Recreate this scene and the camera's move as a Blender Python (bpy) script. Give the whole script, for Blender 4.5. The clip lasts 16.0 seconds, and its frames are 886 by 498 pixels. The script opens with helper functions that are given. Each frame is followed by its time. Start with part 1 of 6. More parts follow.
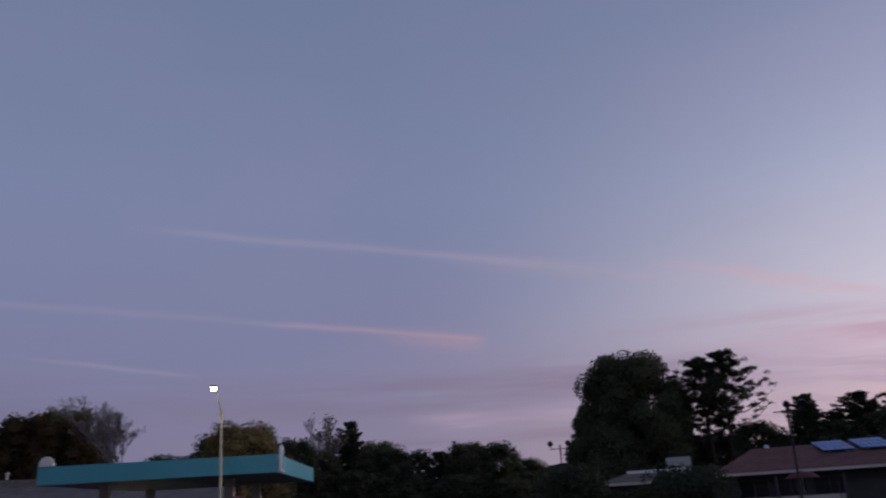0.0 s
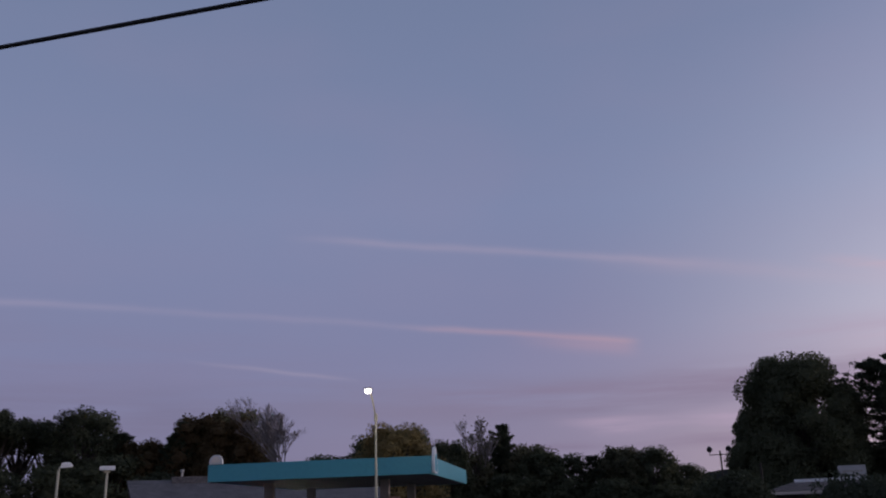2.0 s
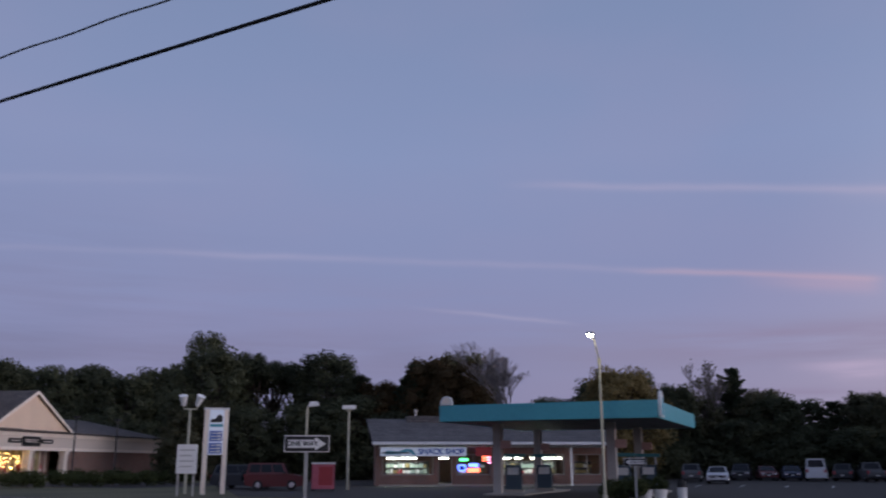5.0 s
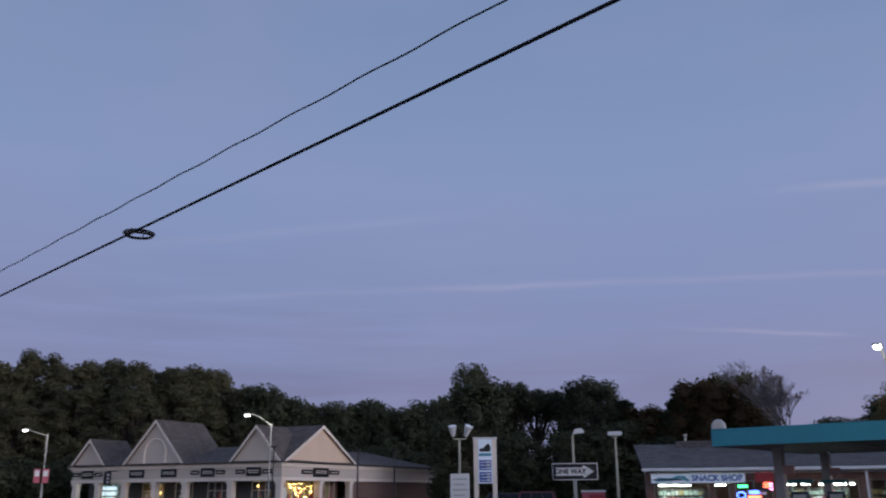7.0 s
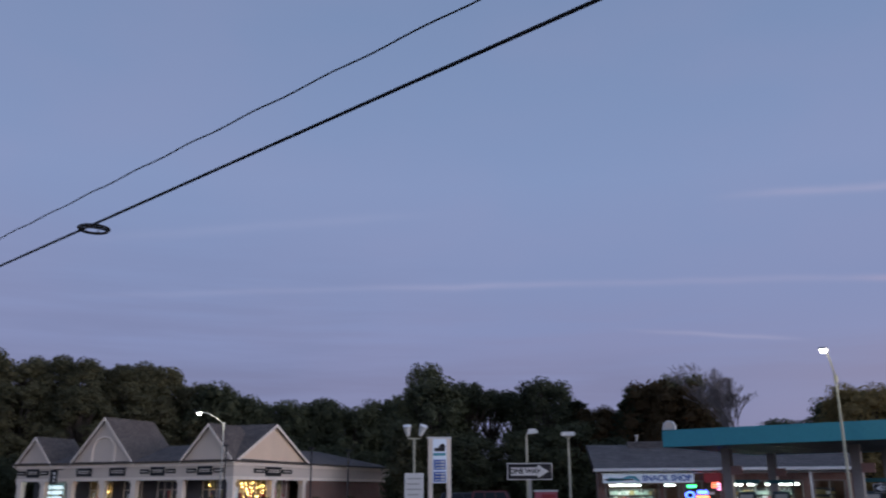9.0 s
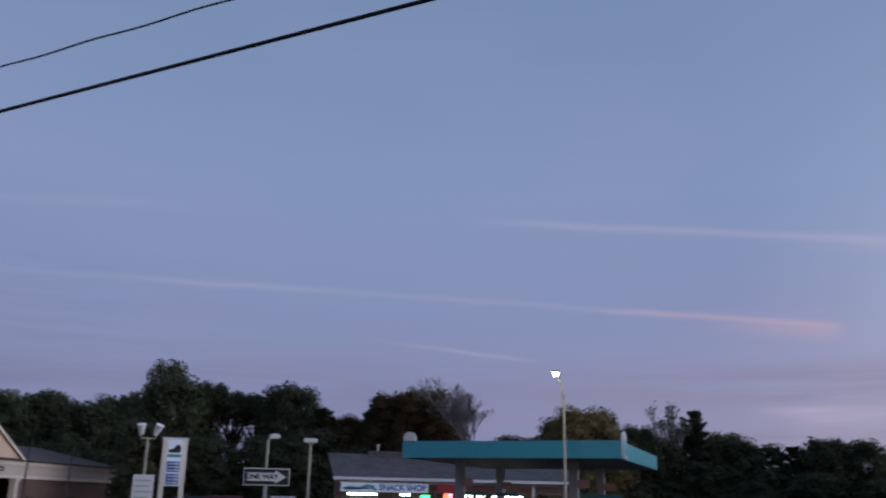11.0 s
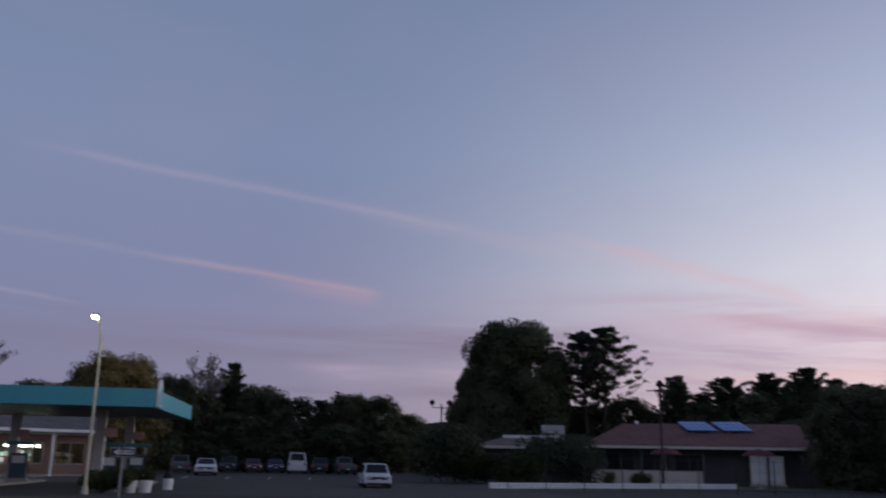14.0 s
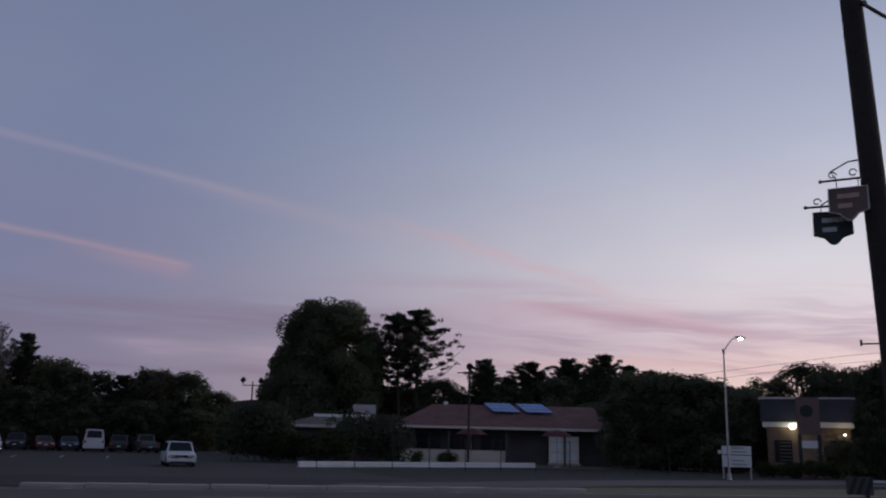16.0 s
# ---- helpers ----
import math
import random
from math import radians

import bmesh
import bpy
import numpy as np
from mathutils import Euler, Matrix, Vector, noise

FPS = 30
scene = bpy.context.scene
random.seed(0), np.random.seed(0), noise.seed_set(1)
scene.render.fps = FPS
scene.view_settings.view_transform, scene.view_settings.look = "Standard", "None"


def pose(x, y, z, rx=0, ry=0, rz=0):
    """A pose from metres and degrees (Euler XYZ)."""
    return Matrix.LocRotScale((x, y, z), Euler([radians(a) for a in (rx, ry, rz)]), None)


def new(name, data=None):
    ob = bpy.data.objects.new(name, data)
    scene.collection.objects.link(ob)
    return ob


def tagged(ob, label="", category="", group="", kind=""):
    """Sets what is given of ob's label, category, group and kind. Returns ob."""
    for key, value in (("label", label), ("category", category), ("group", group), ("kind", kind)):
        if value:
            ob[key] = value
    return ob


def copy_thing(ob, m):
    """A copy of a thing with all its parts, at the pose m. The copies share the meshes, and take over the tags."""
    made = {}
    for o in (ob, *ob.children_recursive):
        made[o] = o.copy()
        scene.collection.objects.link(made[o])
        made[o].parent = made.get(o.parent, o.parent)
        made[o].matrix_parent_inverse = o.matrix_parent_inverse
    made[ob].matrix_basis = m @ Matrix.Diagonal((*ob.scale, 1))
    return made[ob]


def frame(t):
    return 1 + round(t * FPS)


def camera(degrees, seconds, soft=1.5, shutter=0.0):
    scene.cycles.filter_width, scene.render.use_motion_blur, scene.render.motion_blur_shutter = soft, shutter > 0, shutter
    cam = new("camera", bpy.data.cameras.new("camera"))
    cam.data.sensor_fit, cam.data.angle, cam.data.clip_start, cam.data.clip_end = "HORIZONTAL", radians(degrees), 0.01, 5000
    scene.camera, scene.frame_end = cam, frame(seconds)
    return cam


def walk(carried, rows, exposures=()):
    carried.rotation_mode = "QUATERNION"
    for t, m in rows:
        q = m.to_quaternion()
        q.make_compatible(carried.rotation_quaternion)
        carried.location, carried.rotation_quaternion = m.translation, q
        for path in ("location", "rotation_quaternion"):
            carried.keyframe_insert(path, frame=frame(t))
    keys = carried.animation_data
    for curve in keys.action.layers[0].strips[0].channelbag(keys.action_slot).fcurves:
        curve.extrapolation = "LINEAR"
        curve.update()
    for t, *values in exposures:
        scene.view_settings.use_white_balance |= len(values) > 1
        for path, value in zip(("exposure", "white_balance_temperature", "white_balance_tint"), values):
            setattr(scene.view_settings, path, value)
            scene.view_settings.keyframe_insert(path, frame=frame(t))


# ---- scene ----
# ---- camera: one person turning on the spot at the roadside ----
cam = camera(54.4, 16.0, soft=2.0, shutter=0.5)
EYE = 1.75
TURNS = [
    (0.0, -1.39, 16.78, 3.22), (0.5, 2.18, 16.71, 2.10), (1.0, 4.32, 17.62, 1.33), (1.5, 6.64, 17.66, 1.80),
    (2.0, 8.37, 17.40, 1.76), (2.5, 9.02, 16.38, 1.23), (3.0, 10.14, 15.12, 0.31), (5.5, 27.11, 13.93, 0.11),
    (6.0, 31.81, 14.40, -0.08), (6.5, 36.56, 15.12, 0.23), (7.0, 39.94, 15.77, 0.41), (7.5, 41.81, 15.57, 0.48),
    (8.0, 42.59, 15.79, 0.21), (8.5, 40.71, 15.98, 0.47), (9.0, 36.89, 15.72, 0.32), (11.5, 15.51, 16.42, -1.45),
    (12.0, 10.56, 16.25, -1.70), (12.5, 6.16, 15.73, -1.84), (13.0, 1.65, 15.02, -1.23), (13.5, -3.91, 14.51, -1.16),
    (14.0, -9.31, 13.71, -1.08), (14.5, -13.55, 12.99, -1.65), (15.0, -17.37, 12.98, -1.58), (15.5, -19.81, 12.62, -1.65),
    (16.0, -21.56, 12.65, -1.43),
]
EXPOSURES = [(0.0, -0.36, 6850, 16), (1.5, -0.30, 6850, 16), (3.0, -0.15, 6950, 17), (5.5, 0.04, 6500, 11), (8.0, 0.05, 6300, 6), (9.0, 0.04, 6300, 7), (11.5, -0.03, 6350, 6), (12.5, -0.13, 6350, 6), (13.5, -0.19, 6450, 6), (14.5, -0.22, 7050, 11), (16.0, -0.41, 6950, 10)]
SWAY = [(0.0, 0.04), (1.0, 0.08), (1.5, 0.20), (2.0, 0.20), (3.0, 0.03), (5.5, 0.0), (6.5, 0.10), (7.5, -0.10), (9.0, -0.14), (11.5, 0.0), (16.0, 0.0)]   # metres towards the road


def sway(t):
    for (a, p), (b, q) in zip(SWAY, SWAY[1:]):
        if a <= t <= b:
            k = (t - a) / (b - a)
            return p + (q - p) * k * k * (3 - 2 * k)
    return 0.0


walk(cam, [(t, pose(0.11 * sway(t), 0.99 * sway(t), EYE, 90 + pitch, roll, yaw)) for t, yaw, pitch, roll in TURNS], EXPOSURES)


def at(az, d, z=0.0):
    """A place by bearing (degrees, left of the y axis) and distance from the camera."""
    return Vector((-d * math.sin(radians(az)), d * math.cos(radians(az)), z))


ROAD_YAW = -6.1   # the road, its kerb and the cables run square to this bearing


def road(a, n, z=0.0):
    """A place a metres along the road and n metres across it."""
    c, s = math.cos(radians(ROAD_YAW)), math.sin(radians(ROAD_YAW))
    return Vector((a * c - n * s, a * s + n * c, z))


# ---- world: clear sky after sunset, glow to the right, thin high streaks ----
world = bpy.data.worlds.new("dusk")
scene.world = world
world.use_nodes = True
wt = world.node_tree
wt.nodes.clear()


def srgb(r, g, b):
    out = []
    for v in (r, g, b):
        v /= 255
        out.append(v / 12.92 if v <= 0.04045 else ((v + 0.055) / 1.055) ** 2.4)
    return (*out, 1)


def wm(op, a, b=0.0, c=0.0):
    n = wt.nodes.new("ShaderNodeMath")
    n.operation = op
    for i, v in enumerate((a, b, c)):
        if isinstance(v, (int, float)):
            n.inputs[i].default_value = v
        else:
            wt.links.new(v, n.inputs[i])
    return n.outputs[0]


def wstep(v, lo, hi):
    n = wt.nodes.new("ShaderNodeMapRange")
    n.interpolation_type = "SMOOTHSTEP"
    wt.links.new(v, n.inputs[0])
    n.inputs[1].default_value, n.inputs[2].default_value = lo, hi
    return n.outputs[0]


def wramp(v, stops):
    n = wt.nodes.new("ShaderNodeValToRGB")
    wt.links.new(v, n.inputs[0])
    e = n.color_ramp.elements
    while len(e) < len(stops):
        e.new(0.5)
    for el, (p, c) in zip(e, stops):
        el.position, el.color = p, srgb(*c)
    return n.outputs[0]


def wmix(f, a, b):
    n = wt.nodes.new("ShaderNodeMix")
    n.data_type = "RGBA"
    if isinstance(f, float):
        n.inputs[0].default_value = f
    else:
        wt.links.new(f, n.inputs[0])
    for i, v in ((6, a), (7, b)):
        if isinstance(v, tuple):
            n.inputs[i].default_value = v
        else:
            wt.links.new(v, n.inputs[i])
    return n.outputs[2]


def wnoise(vec, scale, detail=3.0):
    n = wt.nodes.new("ShaderNodeTexNoise")
    n.inputs["Scale"].default_value, n.inputs["Detail"].default_value = scale, detail
    wt.links.new(vec, n.inputs["Vector"])
    return n.outputs[0]


def wvec(x, y, z):
    n = wt.nodes.new("ShaderNodeCombineXYZ")
    for i, v in enumerate((x, y, z)):
        if isinstance(v, (int, float)):
            n.inputs[i].default_value = v
        else:
            wt.links.new(v, n.inputs[i])
    return n.outputs[0]


wco = wt.nodes.new("ShaderNodeTexCoord")
wsep = wt.nodes.new("ShaderNodeSeparateXYZ")
wt.links.new(wco.outputs["Generated"], wsep.inputs[0])
sx, sy, sz = wsep.outputs
az = wm("ARCTAN2", wm("MULTIPLY", sx, -1.0), sy)
up = wm("MAXIMUM", sz, 0.0)
# towards the place where the sun went down
SUNSET = -78.0
glow = wm("SUBTRACT", wm("MULTIPLY", sy, math.cos(radians(SUNSET))), wm("MULTIPLY", sx, math.sin(radians(SUNSET))))
cool = wramp(up, [(0.0, (128, 128, 158)), (0.08, (130, 132, 166)), (0.16, (133, 141, 180)), (0.34, (131, 147, 186)), (0.55, (120, 138, 175)), (1.0, (102, 120, 158))])
warm = wramp(up, [(0.0, (255, 232, 204)), (0.06, (250, 220, 214)), (0.12, (236, 220, 230)), (0.2, (226, 226, 240)), (0.34, (181, 191, 218)), (0.5, (139, 152, 186)), (1.0, (108, 124, 160))])
sky = wmix(wstep(glow, 0.14, 0.90), cool, warm)


def lane(r, bearing):
    """Height of the sky's direction over a straight trail that passes highest at that bearing."""
    b = radians(bearing)
    across = wm("SUBTRACT", wm("MULTIPLY", sy, math.cos(b)), wm("MULTIPLY", sx, math.sin(b)))
    return wm("SUBTRACT", sz, wm("MULTIPLY", across, r)), across


# soft layered cloud low over the trees, warmer towards the glow
eld = wm("MULTIPLY", wm("ARCSINE", sz), 180 / math.pi)
azd = wm("MULTIPLY", az, 180 / math.pi)
warp = wm("MULTIPLY", wm("SUBTRACT", wnoise(wvec(wm("MULTIPLY", azd, 0.05), wm("MULTIPLY", eld, 0.22), 1.0), 1.6, 4.0), 0.5), 2.6)
torn_low = wnoise(wvec(wm("MULTIPLY", azd, 0.06), wm("MULTIPLY", eld, 0.75), 7.0), 1.5, 5.0)
bent = wm("ADD", eld, warp)
mauve = wm("MULTIPLY", wm("SUBTRACT", 1.0, wstep(eld, 4.5, 13.5)), wm("MULTIPLY", wstep(azd, 30, -8), wstep(azd, -46, -24)))
sky = wmix(wm("MULTIPLY", mauve, 0.36), sky, srgb(178, 166, 190))


def streak(a0, e0, a1, e1, half, strength, tint, fade=9.0):
    """A drawn-out layer of cloud between two bearings, with the height in degrees at each end."""
    global sky
    k = (e1 - e0) / (a1 - a0)
    mid = wm("ADD", wm("MULTIPLY", wm("SUBTRACT", azd, a0), k), e0)
    d = wm("DIVIDE", wm("SUBTRACT", bent, mid), half)
    core = wm("POWER", 2.718, wm("MULTIPLY", wm("MULTIPLY", d, d), -1.0))
    span = wm("MULTIPLY", wm("SUBTRACT", 1.0, wstep(azd, a0 - fade * 0.3, a0 + fade)), wstep(azd, a1 - fade, a1 + fade * 0.3))
    f = wm("MULTIPLY", wm("MULTIPLY", core, span), wm("MULTIPLY", wstep(torn_low, 0.25, 0.68), strength))
    sky = wmix(f, sky, srgb(*tint))


shreds = wnoise(wvec(wm("MULTIPLY", azd, 0.07), wm("ADD", wm("MULTIPLY", bent, 1.0), wm("MULTIPLY", azd, -0.09)), 3.0), 1.35, 5.0)
fan = wm("MULTIPLY", wm("MULTIPLY", wstep(azd, -10, -30), wm("SUBTRACT", 1.0, wstep(eld, 6.5, 11.0))), wstep(shreds, 0.44, 0.66))
sky = wmix(wm("MULTIPLY", fan, 0.62), sky, srgb(180, 160, 184))
streak(14, 7.2, -14, 7.2, 1.5, 0.50, (136, 130, 158))
streak(4, 7.6, -22, 8.0, 0.8, 0.35, (142, 124, 152))
streak(-2, 5.7, -14, 5.0, 0.5, 0.6, (196, 178, 206), 4.0)
streak(6, 4.0, -16, 4.2, 0.5, 0.4, (132, 116, 146), 6.0)
streak(-16, 10.4, -36, 8.4, 0.8, 0.26, (176, 152, 180), 8.0)
streak(-21, 8.6, -33, 7.2, 0.9, 0.5, (212, 190, 212), 6.0)
streak(-26, 9.0, -40, 7.2, 0.55, 0.55, (198, 158, 178), 6.0)
streak(-32, 8.0, -44, 6.6, 0.35, 0.34, (164, 142, 168), 6.0)
streak(-18, 6.6, -38, 5.9, 0.55, 0.5, (178, 148, 178), 6.0)
streak(-38, 8.2, -50, 7.4, 0.4, 0.5, (160, 140, 170), 4.0)
streak(-37, 6.0, -50, 5.4, 0.45, 0.45, (236, 206, 206), 4.0)
streak(-26, 5.0, -44, 4.8, 0.45, 0.5, (226, 186, 190), 6.0)
streak(-21, 13.4, -37, 8.1, 0.5, 0.42, (218, 182, 194), 7.0)
streak(60, 10.5, 20, 9.5, 1.8, 0.34, (138, 136, 170), 12.0)
streak(84, 10.0, 42, 8.6, 5.5, 0.6, (124, 132, 169), 14.0)
streak(64, 6.2, 24, 6.6, 1.8, 0.50, (122, 120, 150), 12.0)
haze = wnoise(wvec(wm("MULTIPLY", sx, 3.0), wm("MULTIPLY", sy, 3.0), wm("MULTIPLY", sz, 7.0)), 1.1, 3.0)
sky = wmix(wm("MULTIPLY", wstep(haze, 0.35, 0.75), 0.16), sky, srgb(156, 148, 182))


def trail(r, bearing, width, az_from, az_to, strength, tint, fade=6.0):
    d, _ = lane(r, bearing)
    wob = wm("MULTIPLY", wm("SUBTRACT", wnoise(wvec(az, 0.0, 0.0), 9.0, 2.0), 0.5), 0.008)
    d = wm("DIVIDE", wm("ADD", d, wob), width)
    core = wm("POWER", 2.718, wm("MULTIPLY", wm("MULTIPLY", d, d), -1.0))
    span = wm("MULTIPLY", wstep(az, radians(az_from - fade), radians(az_from + 0.4)), wm("SUBTRACT", 1.0, wstep(az, radians(az_to - 0.4), radians(az_to + max(fade, 6.0)))))
    torn = wm("ADD", 0.55, wm("MULTIPLY", wnoise(wvec(wm("MULTIPLY", az, 14.0), wm("MULTIPLY", d, 0.7), 2.0), 1.0, 3.0), 0.8))
    return wm("MULTIPLY", wm("MULTIPLY", core, span), wm("MULTIPLY", torn, strength)), tint


for r, b, w, a0, a1, s, tint in (
        (0.330, 25, 0.0046, -6, 12, 0.24, (190, 178, 202)), (0.326, 25, 0.010, -26, -8, 0.12, (210, 184, 200)),
        (0.333, 25, 0.0060, 43, 55, 0.10, (176, 176, 206)),
        (0.2350, 32, 0.0040, 9, 36, 0.17, (178, 170, 198)), (0.2355, 32, 0.0036, 34, 54, 0.12, (176, 174, 204)), (0.2345, 32, 0.0034, -4.2, 6, 0.30, (208, 172, 184)), (0.2262, 32, 0.0095, -4.2, -1.6, 0.26, (204, 166, 182)),
        (0.2060, 55, 0.0024, 16, 20, 0.20, (190, 180, 202))):
    f, tint = trail(r, b, w, a0, a1, s, tint, 1.2 if a0 == -4.2 else 3.0 if r < 0.21 else 8.0)
    sky = wmix(f, sky, srgb(*tint))
wbg = wt.nodes.new("ShaderNodeBackground")
wbg.inputs["Strength"].default_value = 1.0
# the afterglow itself, low beyond the right end of the walk's view
after = wm("MULTIPLY", wstep(glow, 0.86, 1.0), wm("SUBTRACT", 1.0, wstep(up, 0.1, 0.55)))
wt.links.new(wm("ADD", wm("ADD", 1.0, wm("MULTIPLY", wstep(glow, 0.30, 0.9), 0.24)), wm("MULTIPLY", after, 7.5)), wbg.inputs["Strength"])
wt.links.new(sky, wbg.inputs[0])
wout = wt.nodes.new("ShaderNodeOutputWorld")
wt.links.new(wbg.outputs[0], wout.inputs[0])


def point_light(name, where, power, color, radius=0.12):
    lamp = bpy.data.lights.new(name, "POINT")
    lamp.energy, lamp.color, lamp.shadow_soft_size = power, color, radius
    ob = new(name, lamp)
    ob.location = where
    return ob


# ---- materials ----
def material(name, color, rough=0.7, var=0.25, scale=1.5, fine=14.0, bump=0.2, metal=0.0, second=None):
    m = bpy.data.materials.new(name)
    m.use_nodes = True
    nt = m.node_tree
    b = nt.nodes["Principled BSDF"]
    co = nt.nodes.new("ShaderNodeTexCoord")
    mixes = []
    for s, d in ((scale, 4.0), (fine, 6.0)):
        n = nt.nodes.new("ShaderNodeTexNoise")
        n.inputs["Scale"].default_value, n.inputs["Detail"].default_value = s, d
        nt.links.new(co.outputs["Object"], n.inputs["Vector"])
        mixes.append(n.outputs[0])
    add = nt.nodes.new("ShaderNodeMath")
    add.operation = "MULTIPLY_ADD"
    nt.links.new(mixes[1], add.inputs[0])
    add.inputs[1].default_value = 0.5
    half = nt.nodes.new("ShaderNodeMath")
    half.operation = "MULTIPLY"
    nt.links.new(mixes[0], half.inputs[0])
    half.inputs[1].default_value = 0.5
    nt.links.new(half.outputs[0], add.inputs[2])
    ramp = nt.nodes.new("ShaderNodeValToRGB")
    e = ramp.color_ramp.elements
    dark = tuple(c * (1 - var) for c in color)
    light = second or tuple(min(1, c * (1 + var)) for c in color)
    e[0].position, e[0].color = 0.3, (*dark, 1)
    e[1].position, e[1].color = 0.7, (*light, 1)
    nt.links.new(add.outputs[0], ramp.inputs[0])
    nt.links.new(ramp.outputs[0], b.inputs["Base Color"])
    b.inputs["Roughness"].default_value, b.inputs["Metallic"].default_value = rough, metal
    if bump:
        bp = nt.nodes.new("ShaderNodeBump")
        bp.inputs["Strength"].default_value, bp.inputs["Distance"].default_value = bump, 0.02
        nt.links.new(mixes[1], bp.inputs["Height"])
        nt.links.new(bp.outputs[0], b.inputs["Normal"])
    return m


def coursed(name, color, joint, w, h, rough=0.85, bump=0.5):
    """Brick or shingle courses on a face: fine relief and colour from piece to piece."""
    m = bpy.data.materials.new(name)
    m.use_nodes = True
    nt = m.node_tree
    b = nt.nodes["Principled BSDF"]
    co = nt.nodes.new("ShaderNodeTexCoord")
    sep = nt.nodes.new("ShaderNodeSeparateXYZ")
    nt.links.new(co.outputs["Object"], sep.inputs[0])
    s = nt.nodes.new("ShaderNodeMath")
    s.operation = "ADD"
    nt.links.new(sep.outputs[0], s.inputs[0])
    nt.links.new(sep.outputs[1], s.inputs[1])
    cmb = nt.nodes.new("ShaderNodeCombineXYZ")
    nt.links.new(s.outputs[0], cmb.inputs[0])
    nt.links.new(sep.outputs[2], cmb.inputs[1])
    br = nt.nodes.new("ShaderNodeTexBrick")
    nt.links.new(cmb.outputs[0], br.inputs["Vector"])
    br.inputs["Color1"].default_value = (*[c * 0.8 for c in color], 1)
    br.inputs["Color2"].default_value = (*[min(1, c * 1.2) for c in color], 1)
    br.inputs["Mortar"].default_value = (*joint, 1)
    br.inputs["Scale"].default_value = 1.0
    br.inputs["Brick Width"].default_value, br.inputs["Row Height"].default_value = w, h
    br.inputs["Mortar Size"].default_value = 0.012
    n = nt.nodes.new("ShaderNodeTexNoise")
    n.inputs["Scale"].default_value = 0.7
    nt.links.new(co.outputs["Object"], n.inputs["Vector"])
    mx = nt.nodes.new("ShaderNodeMix")
    mx.data_type, mx.blend_type = "RGBA", "MULTIPLY"
    mx.inputs[0].default_value = 0.5
    nt.links.new(br.outputs[0], mx.inputs[6])
    nt.links.new(n.outputs[0], mx.inputs[7])
    nt.links.new(mx.outputs[2], b.inputs["Base Color"])
    bp = nt.nodes.new("ShaderNodeBump")
    bp.inputs["Strength"].default_value, bp.inputs["Distance"].default_value = bump, 0.02
    nt.links.new(br.outputs[1], bp.inputs["Height"])
    bp.invert = True
    nt.links.new(bp.outputs[0], b.inputs["Normal"])
    b.inputs["Roughness"].default_value = rough
    return m


def glowing(name, color, strength):
    m = bpy.data.materials.new(name)
    m.use_nodes = True
    b = m.node_tree.nodes["Principled BSDF"]
    b.inputs["Base Color"].default_value = (*color, 1)
    b.inputs["Emission Color"].default_value = (*color, 1)
    b.inputs["Emission Strength"].default_value = strength
    return m


def pane(name, tint=(0.9, 0.95, 1.0), rough=0.04):
    m = bpy.data.materials.new(name)
    m.use_nodes = True
    nt = m.node_tree
    b = nt.nodes["Principled BSDF"]
    b.inputs["Base Color"].default_value = (*tint, 1)
    b.inputs["Roughness"].default_value = rough
    b.inputs["Transmission Weight"].default_value = 1.0
    b.inputs["IOR"].default_value = 1.05
    return m


def foliage(name, dark, light, rough=0.75):
    """Leaf colour that drifts through a crown and from leaf to leaf."""
    m = bpy.data.materials.new(name)
    m.use_nodes = True
    nt = m.node_tree
    b = nt.nodes["Principled BSDF"]
    geo = nt.nodes.new("ShaderNodeNewGeometry")
    co = nt.nodes.new("ShaderNodeTexCoord")
    n = nt.nodes.new("ShaderNodeTexNoise")
    n.inputs["Scale"].default_value, n.inputs["Detail"].default_value = 0.35, 3.0
    nt.links.new(co.outputs["Object"], n.inputs["Vector"])
    a = nt.nodes.new("ShaderNodeMath")
    a.operation = "MULTIPLY_ADD"
    nt.links.new(geo.outputs["Random Per Island"], a.inputs[0])
    a.inputs[1].default_value = 0.15
    own = nt.nodes.new("ShaderNodeObjectInfo")
    shift = nt.nodes.new("ShaderNodeMath")
    shift.operation = "MULTIPLY_ADD"
    nt.links.new(own.outputs["Random"], shift.inputs[0])
    shift.inputs[1].default_value = 0.3
    nt.links.new(n.outputs[0], shift.inputs[2])
    nt.links.new(shift.outputs[0], a.inputs[2])
    ramp = nt.nodes.new("ShaderNodeValToRGB")
    e = ramp.color_ramp.elements
    e[0].position, e[0].color = 0.38, (*dark, 1)
    e[1].position, e[1].color = 0.9, (*light, 1)
    nt.links.new(a.outputs[0], ramp.inputs[0])
    nt.links.new(ramp.outputs[0], b.inputs["Base Color"])
    b.inputs["Roughness"].default_value = rough
    b.inputs["Specular IOR Level"].default_value = 0.1
    thin = nt.nodes.new("ShaderNodeBsdfTranslucent")
    nt.links.new(ramp.outputs[0], thin.inputs["Color"])
    mix = nt.nodes.new("ShaderNodeMixShader")
    mix.inputs[0].default_value = 0.35
    nt.links.new(b.outputs[0], mix.inputs[1])
    nt.links.new(thin.outputs[0], mix.inputs[2])
    nt.links.new(mix.outputs[0], nt.nodes["Material Output"].inputs["Surface"])
    return m


